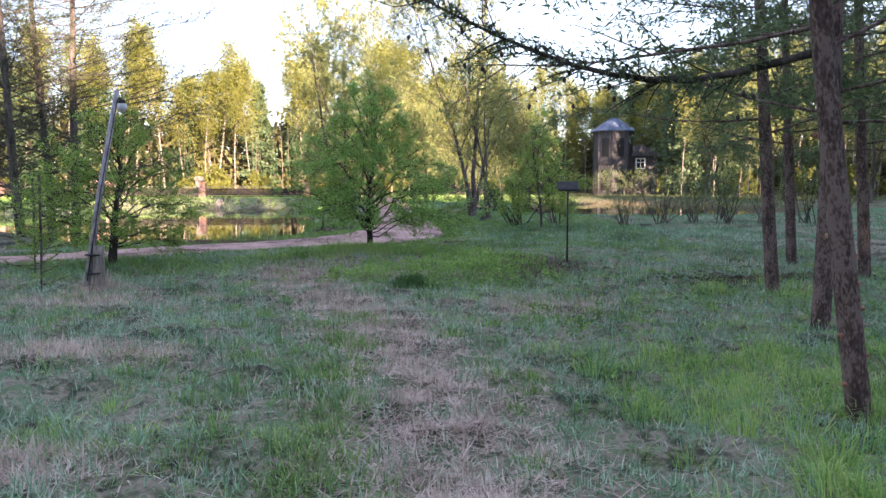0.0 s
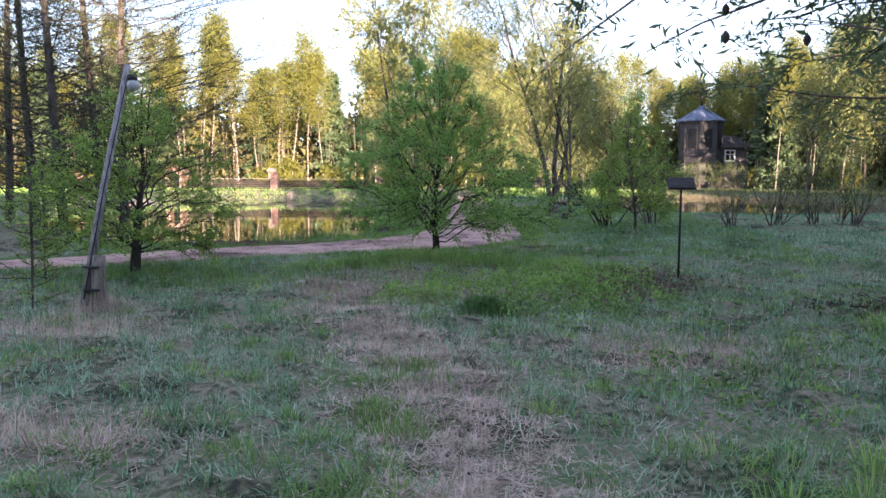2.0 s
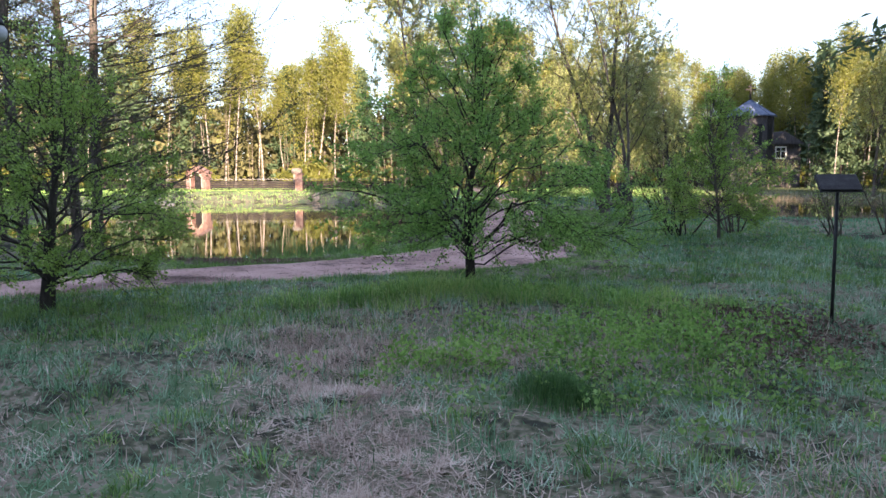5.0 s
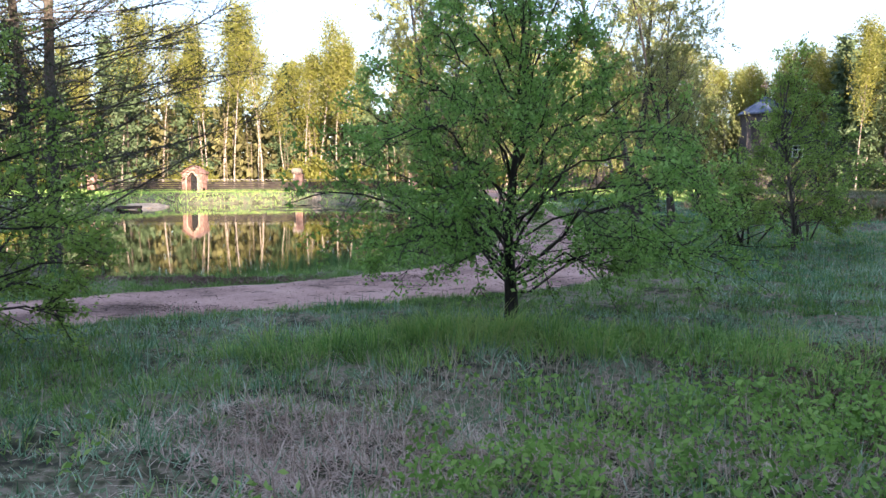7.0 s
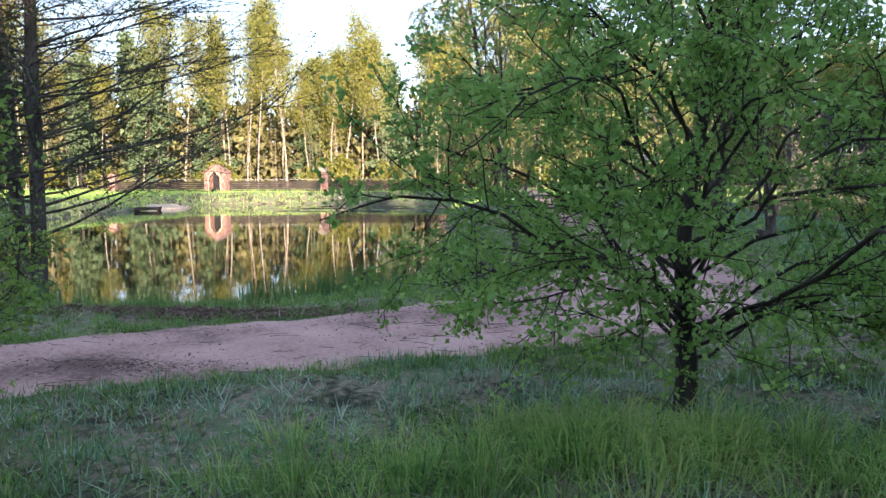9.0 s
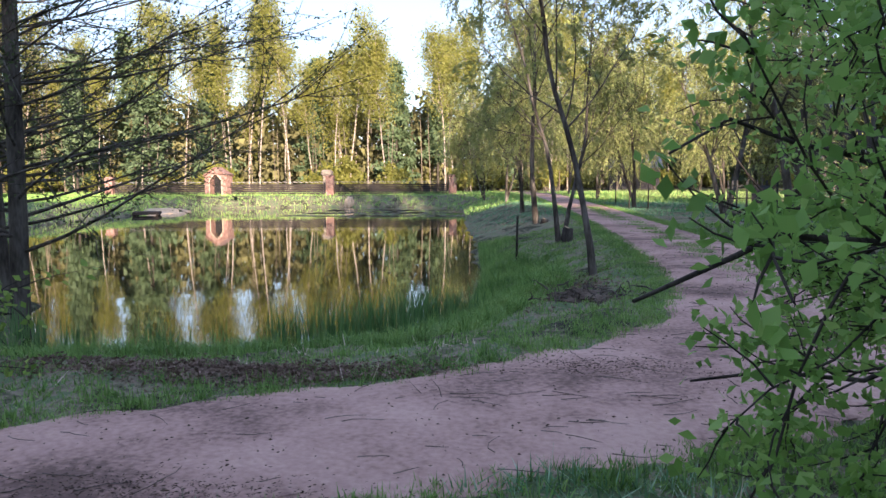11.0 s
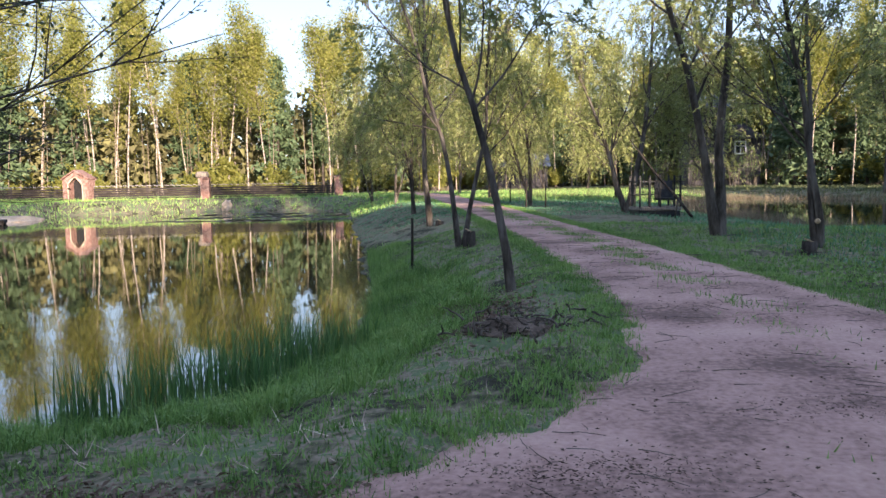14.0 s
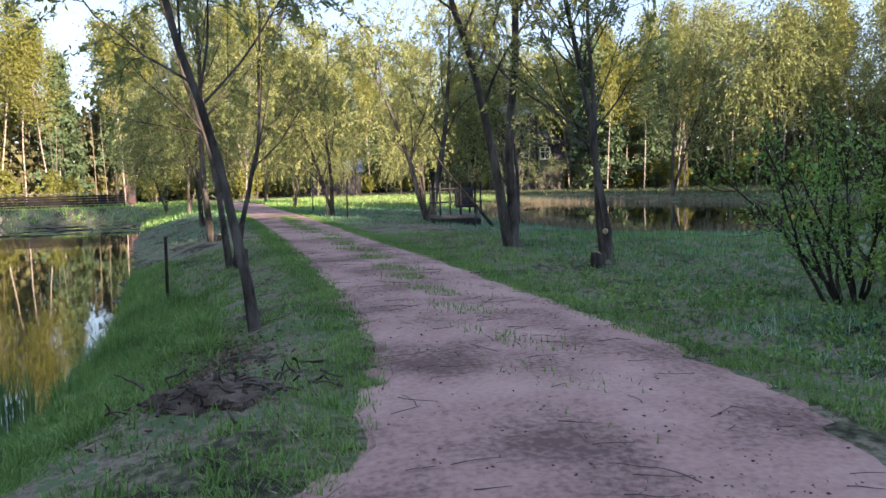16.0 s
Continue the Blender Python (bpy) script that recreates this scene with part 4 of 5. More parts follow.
lamp = thing("lamp_post", -5.22, 11.64, "leaning grey wooden pole with a round lamp, wired to a stub", "lamp post")
part("pole", tube_bm([(-0.13, -0.08, 0.12), (-0.09, 0.42, 1.6), (-0.01, 0.95, 3.14)], [0.052, 0.047, 0.04]), M_POLE, lamp, smooth=True)
part("stub", tube_bm([(0.0, 0.02, -0.2), (0.02, 0.02, 0.1), (0.02, 0.01, 0.4), (0.03, 0.01, 0.72)], [0.12, 0.1, 0.085, 0.08]), M_STUB, lamp, "cracked grey timber stub", True)
bm = bmesh.new()
bmesh.ops.create_uvsphere(bm, u_segments=18, v_segments=12, radius=0.085)
bmesh.ops.scale(bm, vec=(1, 1, 0.95), verts=bm.verts)
bmesh.ops.translate(bm, verts=bm.verts, vec=(0.085, 0.9, 2.88))
part("shade", bm, M_PALE, lamp, "milky round glass shade", True)
part("lamp_cap", tube_bm([(0.085, 0.9, 2.94), (0.085, 0.9, 3.0)], [0.07, 0.045]), M_BLACK, lamp)
part("bracket", tube_bm([(-0.02, 0.9, 3.0), (0.085, 0.9, 3.01)], [0.014, 0.014], 6), M_BLACK, lamp)
part("cable", tube_bm([(-0.10, -0.13, 0.2), (-0.06, 0.37, 1.6), (0.02, 0.89, 3.0)], [0.008] * 3, 5), M_BLACK, lamp, "black cable along the pole")
for k in (0.3, 0.58):
    part("tie", tube_bm([(-0.04, 0.02, k), (-0.04, 0.02, k + 0.02)], [0.14, 0.14], 14), M_BLACK, lamp, "rusty wire tie")

# ---- sign stand ----
sign = thing("sign_stand", 2.42, 15.06, "black metal stand with a tilted blank dark panel", "sign")
part("post", tube_bm([(0, 0, -0.1), (0, 0, 1.45)], [0.018, 0.018], 8), M_BLACK, sign)
part("panel", box(0.40, 0.26, 0.025, (0, -0.02, 1.5), 0.005, Matrix.Rotation(radians(38), 4, "X")), M_BLACK, sign, "tilted dark panel")
part("panel_frame", box(0.42, 0.28, 0.012, (0, -0.012, 1.488), 0.003, Matrix.Rotation(radians(38), 4, "X")), M_BLACK, sign)


# ---- brick gate and fence across the pond ----
F0, F1 = Vector((-40.8, 71.8)), Vector((-13.3, 76.3))
fence_turn = math.degrees(math.atan2(F1.y - F0.y, F1.x - F0.x))
FZ = 0.52


def on_fence(s, off=0.0):
    d = (F1 - F0).normalized()
    p = F0 + d * s
    return p.x - d.y * off, p.y + d.x * off


def pillar(s, tall, w=0.64, label="square red brick fence pillar with a flat cap"):
    x, y = on_fence(s)
    t = thing("fence_pillar", x, y, label, "pillar", "fence pillars", FZ - 0.3, fence_turn)
    part("shaft", box(w, w, tall + 0.3, (0, 0, (tall + 0.3) / 2), 0.02), M_BRICK, t)
    part("cap", box(w + 0.14, w + 0.14, 0.1, (0, 0, tall + 0.35), 0.02), M_BRICK, t)
    part("cap_top", box(w * 0.8, w * 0.8, 0.09, (0, 0, tall + 0.445), 0.03), M_BRICK, t)


TOTAL = (F1 - F0).length
for s, tall in ((0.0, 1.35), (TOTAL * 0.643, 1.45), (TOTAL, 1.45)):
    pillar(s, tall)


def fence_run(s0, s1):
    x, y = on_fence((s0 + s1) / 2)
    n = s1 - s0
    t = thing("fence", x, y, "dark weathered plank fence with a shingled top rail", "fence", "fence panels", FZ, fence_turn)
    for k in range(5):
        part("plank", box(n, 0.04, 0.135, (0, -0.03, 0.14 + k * 0.17), 0.006), M_FENCE, t)
    posts = max(2, int(n / 2.6))
    for k in range(posts + 1):
        part("post", box(0.11, 0.1, 1.25, (-n / 2 + 0.06 + k * (n - 0.12) / posts, 0.045, 0.4), 0.01), M_BOARD, t)
    for k in range(int(n / 0.42)):
        part("shingle", box(0.36, 0.26, 0.04, (-n / 2 + 0.22 + k * 0.42, 0.0, 1.05), 0.008, Matrix.Rotation(radians(12), 4, "Y")), M_POLE, t)


GATE_S = TOTAL * 0.318
for s0, s1 in ((0.4, GATE_S - 1.0), (GATE_S + 1.0, TOTAL * 0.643 - 0.4), (TOTAL * 0.643 + 0.4, TOTAL - 0.4)):
    fence_run(s0, s1)

gx0, gy0 = on_fence(GATE_S)
gate = thing("gateway", gx0, gy0, "red brick gateway with an arched dark door and a tiled gable", "gate", z=FZ - 0.2, turn=fence_turn - 15)


def arch_wall(w, tall, gable, door_w, door_h, deep):
    """A gabled wall with a round-headed opening through it."""
    bm = bmesh.new()
    arc = [(door_w / 2 * math.cos(a), door_h - door_w / 2 + door_w / 2 * math.sin(a)) for a in [math.pi * k / 12 for k in range(13)]]
    inner = [(door_w / 2, 0)] + arc + [(-door_w / 2, 0)]
    outer = [(w / 2, 0)] + [(w / 2 + (0 - w / 2) * k / 6, tall + gable * k / 6) for k in range(7)] + [(-w / 2 * k / 6, tall + gable * (6 - k) / 6) for k in range(1, 7)] + [(-w / 2, 0)]
    rings = [[bm.verts.new((px, dy, pz)) for px, pz in line] for dy in (-deep / 2, deep / 2) for line in (inner, outer)]
    for k in range(len(inner) - 1):
        for i0, o0 in ((0, 1), (2, 3)):
            bm.faces.new((rings[i0][k], rings[i0][k + 1], rings[o0][k + 1], rings[o0][k]))
        bm.faces.new((rings[0][k], rings[0][k + 1], rings[2][k + 1], rings[2][k]))
        bm.faces.new((rings[1][k], rings[1][k + 1], rings[3][k + 1], rings[3][k]))
    bmesh.ops.recalc_face_normals(bm, faces=bm.faces)
    return bm


part("arch", arch_wall(2.0, 1.75, 0.62, 1.05, 1.9, 0.9), M_BRICK, gate)
part("door", box(1.04, 0.06, 1.9, (0, 0.2, 0.9), 0.01), M_BLACK, gate, "dark plank door")
for sgn in (-1, 1):
    part("roof_slope", box(1.28, 1.15, 0.09, (sgn * 0.54, 0, 2.13), 0.02, Matrix.Rotation(sgn * math.atan2(0.62, 1.0), 4, "Y")), M_BRICK, gate, "red tiled roof slope")
part("arch_trim", arch_wall(1.2, 1.35, 0.62, 1.06, 1.9, 0.08), M_SAND, gate, "pale rendered arch trim").location.y = -0.47

jetty = thing("jetty", -28.6, 56.5, "short dark plank jetty at a sandy landing", "jetty", z=WATER_Z + 0.02, turn=25)
for k in range(6):
    part("plank", box(1.5, 0.26, 0.16, (0, -0.75 + k * 0.29, 0.14), 0.008), M_FENCE, jetty)
for px, py in ((-0.9, -0.7), (0.9, -0.7), (-0.9, 0.7), (0.9, 0.7)):
    part("pile", tube_bm([(px * 0.7, py, -0.6), (px * 0.7, py, 0.07)], [0.08, 0.08], 8), M_FENCE, jetty)

# ---- wooden octagonal tower with a cross ----
tower = thing("wooden_tower", 20.9, 95.7, "eight-sided weathered plank tower with a blue-grey metal roof and a cross", "tower", z=0.4, turn=8)
R, EAVE, APEX = 2.35, 7.9, 9.7


def ring_pt(r, k, z, n=8):
    a = (k + 0.5) * 2 * math.pi / n
    return Vector((r * math.cos(a), r * math.sin(a), z))


for k in range(8):
    a, b = ring_pt(R, k, 0), ring_pt(R, k + 1, 0)
    mid, wide = (a + b) / 2, (b - a).length
    turn = Matrix.Rotation(math.atan2(b.y - a.y, b.x - a.x), 4, "Z")
    boards = 9
    for j in range(boards):
        c = a + (b - a) * ((j + 0.5) / boards)
        e = box(wide / boards * 0.95, 0.05 + 0.02 * (j % 2), EAVE, (0, 0, EAVE / 2), 0)
        bmesh.ops.transform(e, verts=e.verts, matrix=Matrix.Translation((c.x, c.y, 0)) @ turn)
        part("board", e, M_BOARD, tower)
    part("corner_post", box(0.16, 0.16, EAVE, (a.x * 1.01, a.y * 1.01, EAVE / 2), 0.01), M_BOARD, tower)
    bm = box(wide, 0.12, 0.14, (0, 0, 0), 0.01)
    bmesh.ops.transform(bm, verts=bm.verts, matrix=Matrix.Translation((mid.x * 1.02, mid.y * 1.02, 4.0)) @ turn)
    part("rail", bm, M_BOARD, tower)
    bm = bmesh.new()
    o, s = 1.17, 0.08
    lo = [bm.verts.new(p) for p in (ring_pt(R * o, k, EAVE - 0.05), ring_pt(R * o, k + 1, EAVE - 0.05))]
    up = [bm.verts.new(p) for p in (ring_pt(R * o, k, EAVE + s), ring_pt(R * o, k + 1, EAVE + s))]
    tip, tip2 = bm.verts.new((0, 0, APEX + s)), bm.verts.new((0, 0, APEX - 0.05))
    bm.faces.new((up[0], up[1], tip)), bm.faces.new((lo[1], lo[0], tip2)), bm.faces.new((lo[0], lo[1], up[1], up[0]))
    part("roof_panel", bm, M_ROOF, tower)
    part("seam", tube_bm([ring_pt(R * o, k, EAVE + s), (0, 0, APEX + s + 0.02)], [0.035, 0.03], 5), M_ROOF, tower)
for k in (4, 5, 6):
    a, b = ring_pt(R + 0.06, k, 0), ring_pt(R + 0.06, k + 1, 0)
    turn = Matrix.Rotation(math.atan2(b.y - a.y, b.x - a.x), 4, "Z")
    for z, tall in ((5.9, 2.2), (2.0, 2.4)):
        bm = box(0.95, 0.06, tall, (0, 0, 0), 0.01)
        bmesh.ops.transform(bm, verts=bm.verts, matrix=Matrix.Translation(((a.x + b.x) / 2, (a.y + b.y) / 2, z)) @ turn)
        part("shutter", bm, M_BLACK, tower, "dark boarded shutter")
cross = part("cross", tube_bm([(0, 0, APEX - 0.1), (0, 0, APEX + 1.7)], [0.11, 0.09], 6), M_FENCE, tower, "plain dark wooden roof cross")
part("cross_arm", box(1.2, 0.12, 0.17, (0, 0, APEX + 1.15), 0.01), M_FENCE, cross)
part("cross_bar", box(0.6, 0.11, 0.13, (0, 0, APEX + 1.47), 0.01), M_FENCE, cross)

house = thing("log_house", 24.4, 97.2, "dark log annex with a white-framed window and a steep roof", "house", z=0.4, turn=8)
part("wall", box(3.0, 4.5, 5.0, (0, 0, 2.5), 0.03), M_BOARD, house)
bm = bmesh.new()
v = [bm.verts.new(p) for p in ((-1.9, -2.7, 4.9), (1.9, -2.7, 4.9), (1.9, 2.7, 4.9), (-1.9, 2.7, 4.9), (-0.6, -2.7, 6.3), (-0.6, 2.7, 6.3))]
for f in ((0, 1, 4), (1, 2, 5, 4), (2, 3, 5), (3, 0, 4, 5), (3, 2, 1, 0)):
    bm.faces.new([v[i] for i in f])
part("roof", bm, M_BOARD, house)
win = part("window", box(1.05, 0.06, 1.15, (-0.7, -2.26, 4.0), 0.01), M_DARKGLASS, house, "small dark window")
for w, h, dx, dz in ((0.13, 1.3, -0.55, 0), (0.13, 1.3, 0.55, 0), (1.2, 0.13, 0, 0.6), (1.2, 0.13, 0, -0.6), (0.08, 1.2, 0, 0), (1.1, 0.08, 0, 0.15)):
    part("frame_bar", box(w, 0.07, h, (-0.7 + dx, -2.3, 4.0 + dz), 0.005), M_WHITE, win)

shed = thing("shed", 2.5, 98, "dark low shed behind the willows", "shed", z=0.4, turn=0)
part("wall", box(5.0, 4.0, 2.6, (0, 0, 1.3), 0.03), M_BOARD, shed)
bm = bmesh.new()
v = [bm.verts.new(p) for p in ((-2.8, -2.4, 2.5), (2.8, -2.4, 2.5), (2.8, 2.4, 2.5), (-2.8, 2.4, 2.5), (-2.8, 0, 3.9), (2.8, 0, 3.9))]
for f in ((0, 1, 5, 4), (2, 3, 4, 5), (1, 2, 5), (3, 0, 4), (3, 2, 1, 0)):
    bm.faces.new([v[i] for i in f])
part("roof", bm, M_ROOF, shed)

# ---- railed platform under the willow ----
plat = thing("platform", 2.25, 41.0, "small low platform with black metal railings and a dark bench", "platform", turn=4)
part("deck", box(1.55, 1.45, 0.09, (0, 0, 0.2), 0.015), M_STUB, plat, "pale weathered deck")
plat.scale = (0.84, 0.8, 1.2)
part("skirt", box(1.5, 1.4, 0.16, (0, 0, 0.06), 0.01), M_BLACK, plat)
for px, py in ((-0.75, -0.68), (-0.38, -0.68), (0.0, -0.68), (0.75, -0.68), (-0.75, 0.68), (0, 0.68), (0.75, 0.68), (0.75, 0.0), (-0.75, 0.0), (0.38, 0.68)):
    part("rail_post", box(0.06, 0.06, 0.78, (px, py, 0.62), 0.004), M_BLACK, plat)
    part("finial", box(0.07, 0.07, 0.05, (px, py, 1.03), 0.015), M_BLACK, plat)
for z in (0.55, 0.9):
    part("rail", box(1.5, 0.03, 0.03, (0, 0.68, z), 0.003), M_BLACK, plat)
    part("rail", box(0.03, 1.36, 0.03, (0.75, 0, z), 0.003), M_BLACK, plat)
    part("rail", box(0.03, 1.36, 0.03, (-0.75, 0, z), 0.003), M_BLACK, plat)
part("rail", box(0.76, 0.03, 0.03, (-0.37, -0.68, 0.9), 0.003), M_BLACK, plat)
part("bench_back", box(0.7, 0.05, 0.5, (0.28, -0.2, 0.66), 0.01, Matrix.Rotation(radians(-12), 4, "X")), M_BLACK, plat)
part("bench_seat", box(0.7, 0.4, 0.05, (0.28, -0.42, 0.46), 0.01), M_BLACK, plat)


# ---- twigs and litter on the track ----
rt = np.random.RandomState(91)
T = Tubes()
made = 0
while made < 300:
    x, y = rt.uniform(-9, 0.4), 15 + 17 * rt.uniform() ** 1.3
    if poly_dist(np.array([x]), np.array([y]), ROAD_POLY)[0] < 0.05:
        continue
    a, n = rt.uniform(-0.6, 0.6) + (0 if rt.uniform() < 0.8 else 1.4), rt.uniform(0.06, 0.3) * (1.6 if rt.uniform() < 0.12 else 1)
    line = shoot(rt, (x, y, 0), (math.cos(a), math.sin(a), 0), n, 4, 0.22, 0)
    line[:, 2] = height(line[:, 0], line[:, 1]) + 0.045
    T.add(line, np.linspace(0.0032, 0.0018, 5), 3)
    made += 1
tagged(mesh_object("twigs", T.mesh("twigs"), M_BARK), "thin dark willow twigs lying on the track", "twigs", kind="stuff")
x, y = rt.uniform(-9, 0.4, 15000), 15 + 17 * rt.uniform(size=15000) ** 1.2
d = poly_dist(x, y, ROAD_POLY)
keep = (d > 0) & (rt.uniform(size=len(x)) < np.where(waves(x, y, 0.8, 71) > 0.35, 1.0, 0.25))
x, y = x[keep], y[keep]
lay = np.stack([x, y, height(x, y) + 0.048], 1)
tagged(mesh_object("leaf_litter", leaf_mesh("leaf_litter", lay, 0.022, rt, 0.5, np.column_stack([rt.normal(size=(len(x), 2)), np.zeros(len(x))]), 0.3), M_SOIL), "small dead leaves and bark on the track", "litter", kind="stuff")
# sparse grass in the middle of the track
x = rt.normal(size=20000) * 0.2
y = rt.uniform(19, 48, 20000)
mid = np.interp(y, [18, 20, 22, 24, 28, 36, 48], [-3.2, -2.0, -1.2, -1.15, -1.35, -2.0, -3.0])
x = x + mid
keep = (waves(x, y, 1.3, 72) > 0.1) & (rt.uniform(size=len(x)) < np.clip((y - 21) / 6, 0.05, 1))
blades("track_grass", x[keep], y[keep], rt.uniform(0.05, 0.1, keep.sum()), 0.012, M_BANK, "thin green grass along the middle of the track", rt, 1.0, False, lift=0.03)


def litter_patch(cx, cy, sx, sy, n, size, mat, name, label, category):
    x, y = cx + rt.normal(size=n) * sx, cy + rt.normal(size=n) * sy
    k = (poly_dist(x, y, POND) < 0) & (poly_dist(x, y, ROAD_POLY) < 0.05)
    x, y = x[k], y[k]
    p = np.stack([x, y, height(x, y) + 0.01 + np.abs(rt.normal(size=len(x))) * 0.02], 1)
    way = np.column_stack([rt.normal(size=(len(x), 2)), rt.uniform(0, 0.5, len(x))])
    tagged(mesh_object(name, leaf_mesh(name, p, size, rt, 0.35, way, 0.8), mat), label, category, kind="stuff")


M_BROWN = material("brown_leaves", [(0.09, 0.06, 0.045), (0.19, 0.13, 0.10), (0.30, 0.22, 0.18)], 3, 0.8, 0, 9, island=0.6)
litter_patch(-6.2, 19.35, 1.1, 0.2, 8000, 0.045, M_BROWN, "dead_reeds", "brown rotted reeds and leaves on the bank", "litter")
litter_patch(1.35, 14.7, 0.6, 0.55, 8000, 0.07, M_BROWN, "dead_leaves", "brown dead leaves on bare soil", "litter")
litter_patch(5.3, 13.0, 0.8, 0.3, 3000, 0.07, M_SOIL, "dead_leaves", "dark dead leaves under the larches", "litter")
litter_patch(-3.6, 24.4, 0.3, 0.9, 1300, 0.06, M_BROWN, "dead_reeds", "dry brown stalks lying on the pond bank", "litter")

# damp, littered spots on the track
for cx, cy, sx, sy, n in ((-3.25, 19.7, 0.36, 0.13, 900), (-5.5, 17.2, 0.5, 0.12, 1000), (-1.6, 20.6, 0.4, 0.12, 400), (0.45, 18.7, 0.4, 0.12, 700)):
    x, y = cx + rt.normal(size=n) * sx, cy + rt.normal(size=n) * sy
    lay = np.stack([x, y, height(x, y) + 0.047], 1)
    tagged(mesh_object("leaf_litter", leaf_mesh("leaf_litter", lay, 0.024, rt, 0.25, np.column_stack([rt.normal(size=(n, 2)), np.zeros(n)]), 0.25), M_SOIL), "dark rotted leaves in a damp dip of the track", "litter", kind="stuff")

# broad-leaved weeds on the mound
wx, wy = [], []
for i in range(140):
    cx, cy = 0.2 + rt.normal() * 0.95, 13.3 + rt.normal() * 0.8
    wx.append(cx + rt.normal(size=24) * 0.07), wy.append(cy + rt.normal(size=24) * 0.07)
for i in range(160):
    cx, cy = 1.2 + rt.uniform(-0.3, 5), 10 + rt.normal() * 2.2
    wx.append(cx + rt.normal(size=14) * 0.06), wy.append(cy + rt.normal(size=14) * 0.06)
for i in range(120):
    cx, cy = 1.0 + rt.normal() * 0.6, 24 + rt.normal() * 1.4
    wx.append(cx + rt.normal(size=16) * 0.07), wy.append(cy + rt.normal(size=16) * 0.07)
wx, wy = np.concatenate(wx), np.concatenate(wy)
keep = poly_dist(wx, wy, ROAD_POLY) < -0.1
wx, wy = wx[keep], wy[keep]
p = np.stack([wx, wy, height(wx, wy) + rt.uniform(0.0, 0.16, len(wx))], 1)
tagged(mesh_object("weeds", leaf_mesh("weeds", p, 0.05, rt, 0.55), M_BANK), "low broad-leaved green weeds and nettles", "weeds", kind="stuff")

wx, wy = [], []
for i in range(140):
    cx, cy = (0.25 + rt.normal() * 0.75, 13.8 + rt.normal() * 0.6) if i < 112 else (-1.3 + rt.normal() * 0.7, 12.9 + rt.normal() * 0.3)
    wx.append(cx + rt.normal(size=34) * 0.08), wy.append(cy + rt.normal(size=34) * 0.08)
wx, wy = np.concatenate(wx), np.concatenate(wy)
lay = np.stack([wx, wy, height(wx, wy) + rt.uniform(0.02, 0.25, len(wx))], 1)
tagged(mesh_object("nettles", leaf_mesh("nettles", lay, 0.055, rt, 0.5), M_LEAF), "young green nettles in tufts on the mound", "weeds", kind="stuff")

# dry stalks on the mound and straw round the lamp post
x, y = rt.normal(size=2200) * 1.5 - 1.0, 14.2 + rt.normal(size=2200) * 0.5
blades("dry_stalks", x, y, rt.uniform(0.1, 0.32, 2200), 0.006, M_STRAW, "dry brown stalks standing on the mound", rt, 0.9, False, "straw")
x, y = -5.2 + rt.normal(size=900) * 0.16, 11.6 + rt.normal(size=900) * 0.14
blades("dry_stalks", x, y, rt.uniform(0.12, 0.35, 900), 0.006, M_STRAW, "dry straw heaped round the lamp post's foot", rt, 0.7, False, "straw")
x, y = -0.44 + rt.normal(size=1500) * 0.17, 12.2 + rt.normal(size=1500) * 0.15
blades("grass_tussock", x, y, 0.17 * np.exp(-(((x + 0.44) ** 2 + (y - 12.2) ** 2) / 0.12)) + 0.05, 0.007, M_REED, "rounded dark green grass tussock", rt, 0.6)

# heap of roots on the bank
rh = np.random.RandomState(92)
T = Tubes()
for i in range(90):
    p0 = np.array([rh.normal() * 0.32, rh.normal() * 0.22, 0.02 + abs(rh.normal()) * 0.07])
    T.add(shoot(rh, p0, (rh.normal(), rh.normal(), 0.25), rh.uniform(0.1, 0.22), 5, 0.4, -0.05), np.linspace(0.011, 0.004, 6), 4)
heap = thing("root_heap", -3.38, 22.95, "heap of dark tangled roots and earth on the bank", "root heap")
tagged(mesh_object("root_tangle", T.mesh("root_tangle"), M_BARK, heap), kind="stuff")
bm = bmesh.new()
bmesh.ops.create_icosphere(bm, subdivisions=4, radius=1)
for v in bm.verts:
    v.co *= 1 + 0.35 * noise.noise(v.co * 2.3) + 0.15 * noise.noise(v.co * 7)
    v.co = Vector((v.co.x * 0.42, v.co.y * 0.3, v.co.z * 0.13))
part("earth", bm, M_SOIL, heap)

# stumps, stakes and the fallen branch
def stump(x, y, r, tall, label):
    t = thing("stump", x, y, label, "stump")
    part("bark", tube_bm([(0, 0, -0.1), (0, 0, 0.03), (0.01, 0, tall)], [r * 1.35, r * 1.1, r], 12), M_BARKDARK, t, smooth=True)
    part("cut_face", tube_bm([(0.01, 0, tall + 0.002), (0.015, 0.0, tall + 0.012)], [r * 0.9, r * 0.86], 12), M_CUT, t, "pale sawn face")


stump(-3.68, 31.9, 0.12, 0.3, "short dark sawn stump beside a willow")
stump(1.45, 28.3, 0.1, 0.16, "low sawn stump beside a slim willow")
stump(-4.45, 38.3, 0.11, 0.12, "low sawn stump on the pond bank")
for x, y, tall in ((-4.75, 30.6, 1.0), (-1.35, 46.2, 1.1), (-0.6, 46.3, 1.1), (-1.6, 52.0, 1.0)):
    st = thing("stake", x, y, "thin dark wooden stake in the grass", "stake", "stakes")
    part("shaft", tube_bm([(0, 0, -0.1), (0.02, 0, tall)], [0.03, 0.025], 6), M_BARKDARK, st)
fallen = thing("fallen_branch", 2.3, 38.6, "bare dead branch leaning from the grass", "branch")
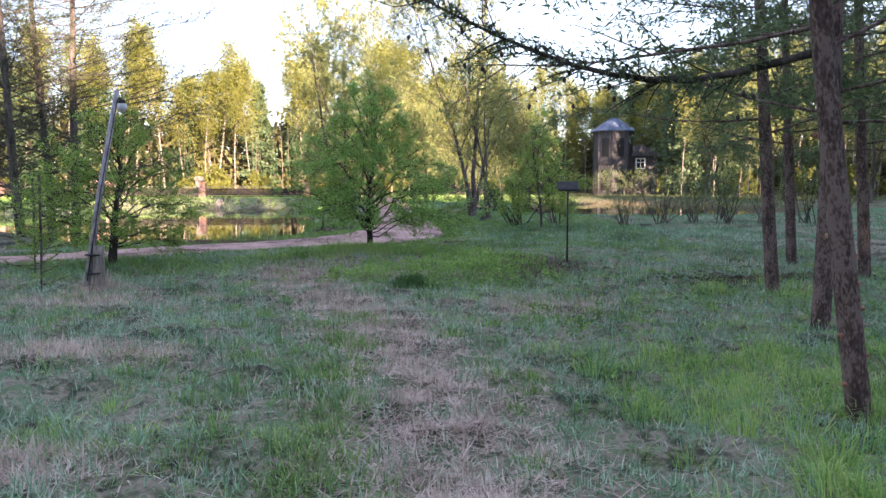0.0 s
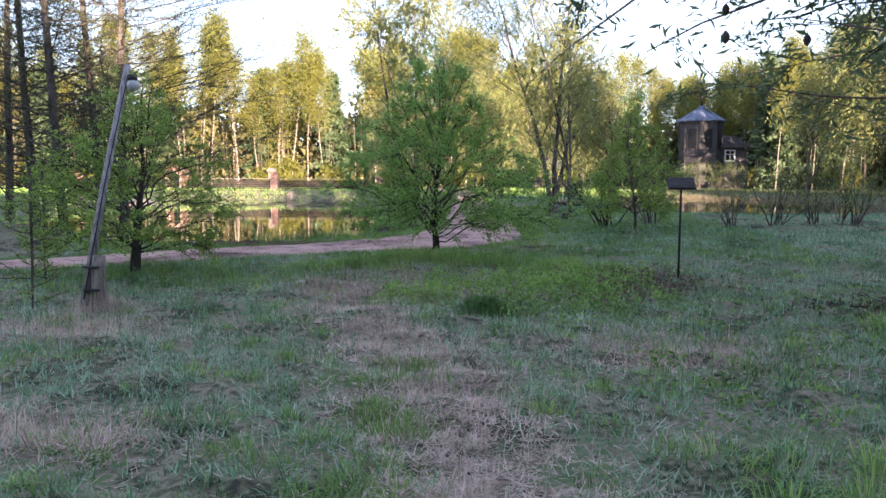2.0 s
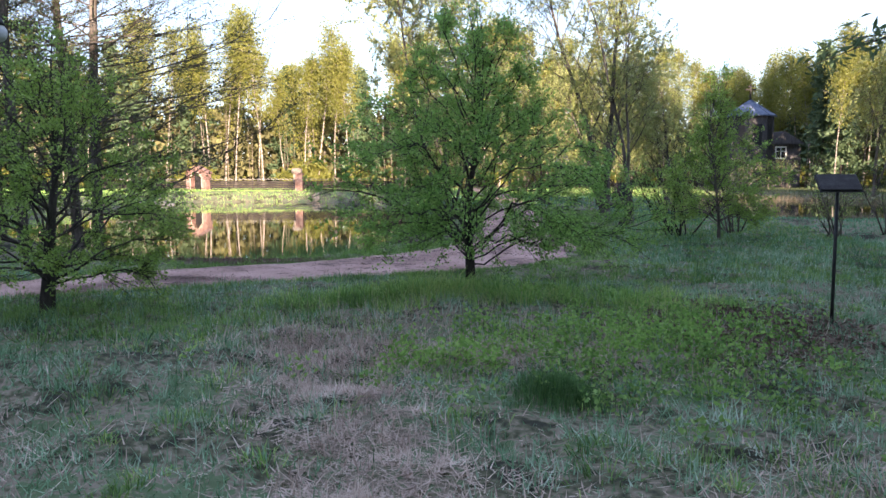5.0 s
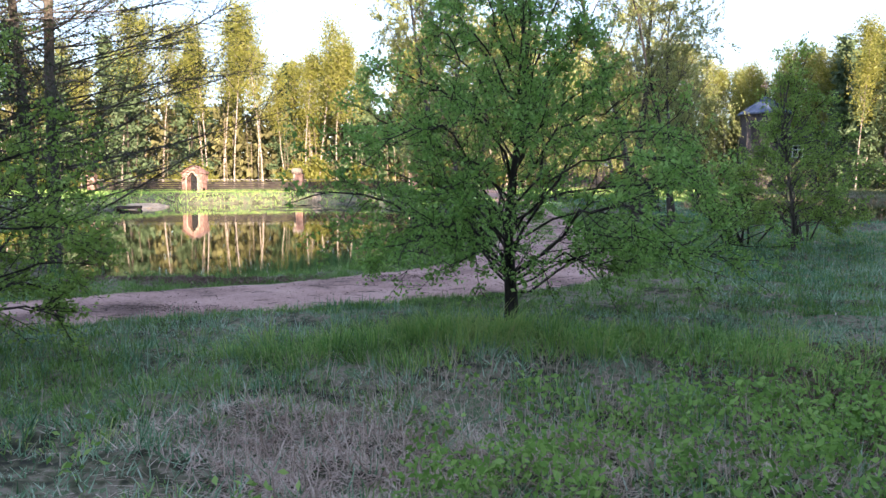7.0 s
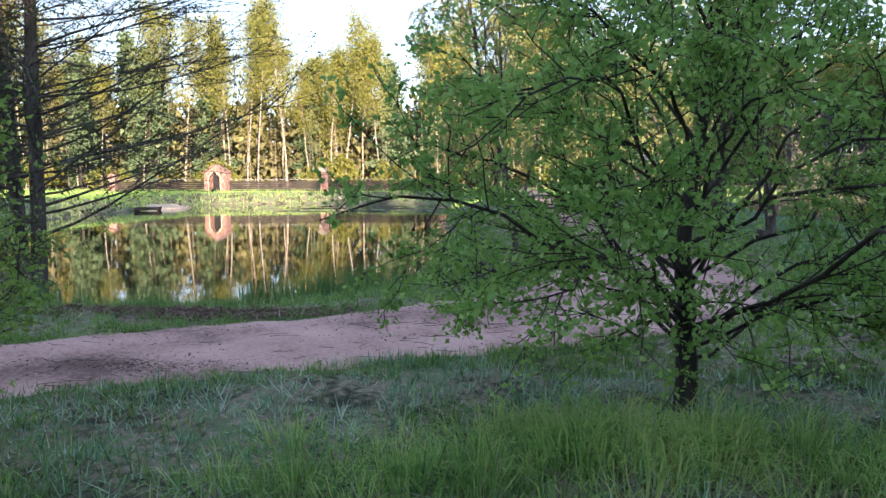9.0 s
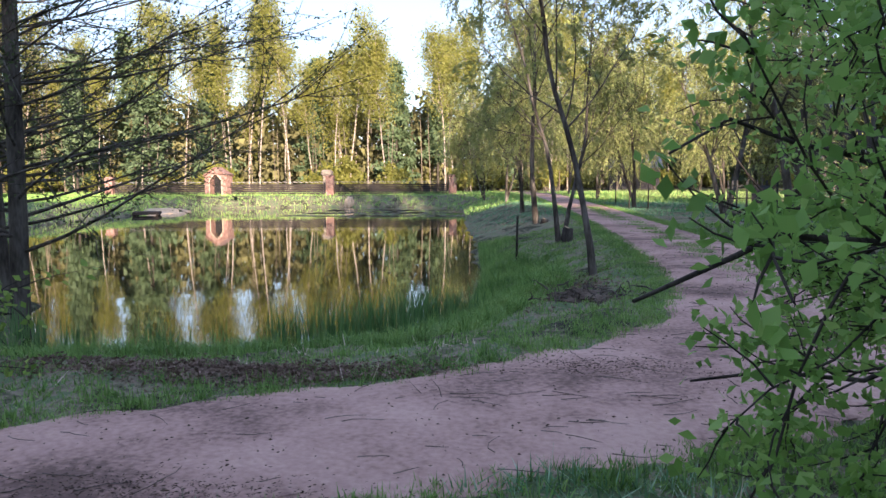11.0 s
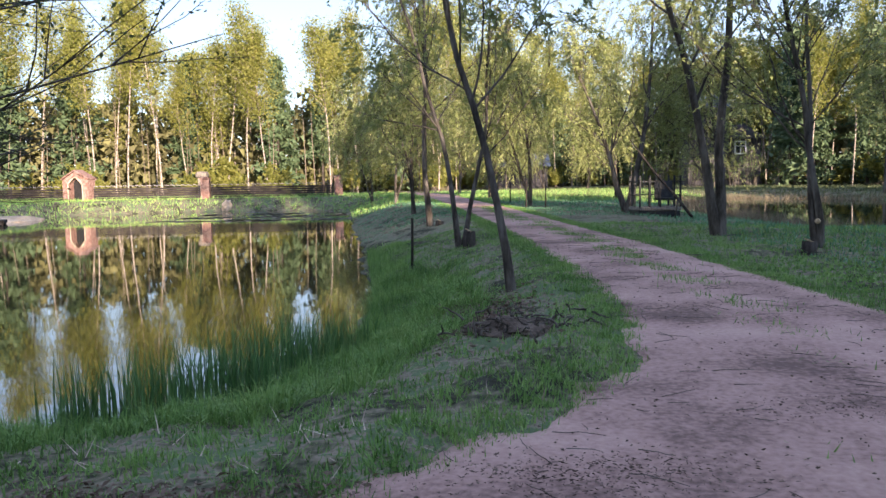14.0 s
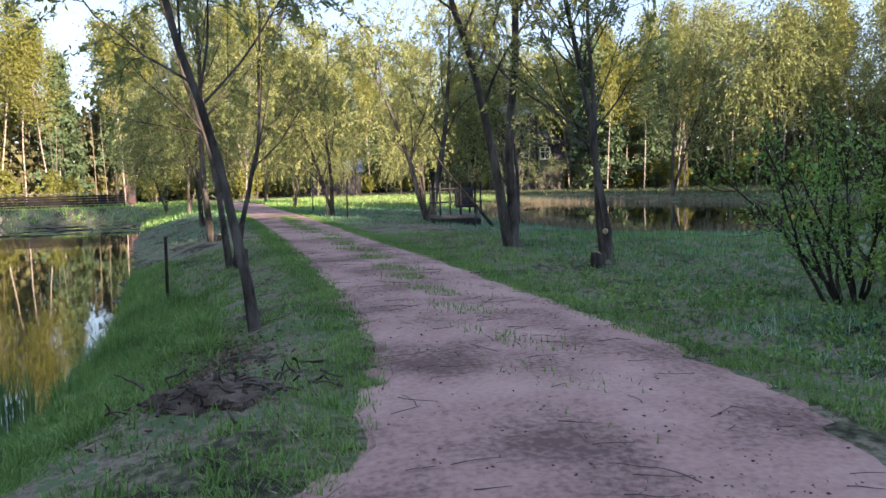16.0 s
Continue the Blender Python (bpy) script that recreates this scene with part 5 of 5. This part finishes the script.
part("limb", tube_bm([(0.45, 0, 0.0), (0.1, 0.3, 0.55), (-0.5, 0.7, 1.35), (-1.1, 1.1, 2.3)], [0.045, 0.04, 0.03, 0.015], 7), M_BARKDARK, fallen, smooth=True)
part("fork", tube_bm([(0.1, 0.3, 0.5), (0.0, 0.1, 0.2), (-0.05, 0.05, -0.02)], [0.03, 0.025, 0.02], 6), M_BARKDARK, fallen)

# pale blaze on the slim willow and stubs on the near larch
blaze = thing("cut_branch_stub", 1.63, 28.42, "pale sawn branch stub on a slim willow", "branch stub", z=h1(1.68, 28.5) + 0.42)
part("face", tube_bm([(0, 0, 0), (-0.03, -0.07, 0.0)], [0.045, 0.035], 8), M_CUT, blaze)
mon = thing("stone_pillar", -24.6, 78.5, "small weathered stone pillar behind the fence", "pillar", z=0.4)
part("shaft", box(0.6, 0.6, 1.7, (0, 0, 0.85), 0.05), M_SAND, mon)
part("head", box(0.95, 0.8, 0.55, (0, 0, 1.95), 0.16), M_STUB, mon)
landing = thing("sand_landing", -30.6, 60.5, "pale sandy landing on the pond's far shore", "sand", z=WATER_Z, turn=20)
bm = bmesh.new()
bmesh.ops.create_icosphere(bm, subdivisions=4, radius=1)
for v in bm.verts:
    v.co *= 1 + 0.2 * noise.noise(v.co * 1.7)
    v.co = Vector((v.co.x * 2.6, v.co.y * 2.4, v.co.z * 0.3))
part("bank", bm, M_SAND, landing, smooth=True)

# floating scum on the far water and the stone at its edge
M_SCUM = material("floating_scum", [(0.16, 0.15, 0.12), (0.26, 0.25, 0.21), (0.36, 0.35, 0.30)], 1.5, 0.8, 0, 6, island=0.4)
x, y = rt.uniform(-20, -9.5, 6000), rt.uniform(56, 69, 6000)
keep = (poly_dist(x, y, POND) > 0.2) & (waves(x, y * 0.6, 3.5, 81) + 0.5 * waves(x, y, 1.0, 82) > 0.35)
lay = np.stack([x[keep], y[keep], np.full(keep.sum(), WATER_Z + 0.006)], 1)
flat = np.column_stack([rt.normal(size=(len(lay), 2)), np.zeros(len(lay))])
v = np.repeat(lay, 4, 0) + np.stack([flat, np.column_stack([-flat[:, 1], flat[:, 0], flat[:, 2]]), -flat, np.column_stack([flat[:, 1], -flat[:, 0], flat[:, 2]])], 1).reshape(-1, 3) * 0.14
tagged(mesh_object("pond_scum", np_mesh("pond_scum", v, np.arange(len(v)).reshape(-1, 4)), M_SCUM), "pale scum and leaves afloat on the pond", "pond scum", kind="stuff")
stone = thing("shore_stone", -20.6, 71.6, "pale upright boulder on the pond's far shore", "stone", z=-0.3)
bm = bmesh.new()
bmesh.ops.create_icosphere(bm, subdivisions=4, radius=1)
for v in bm.verts:
    v.co *= 1 + 0.25 * noise.noise(v.co * 1.9) + 0.08 * noise.noise(v.co * 6)
    v.co = Vector((v.co.x * 0.38, v.co.y * 0.36, v.co.z * 0.5 + 0.25))
part("boulder", bm, M_SAND, stone, smooth=True)
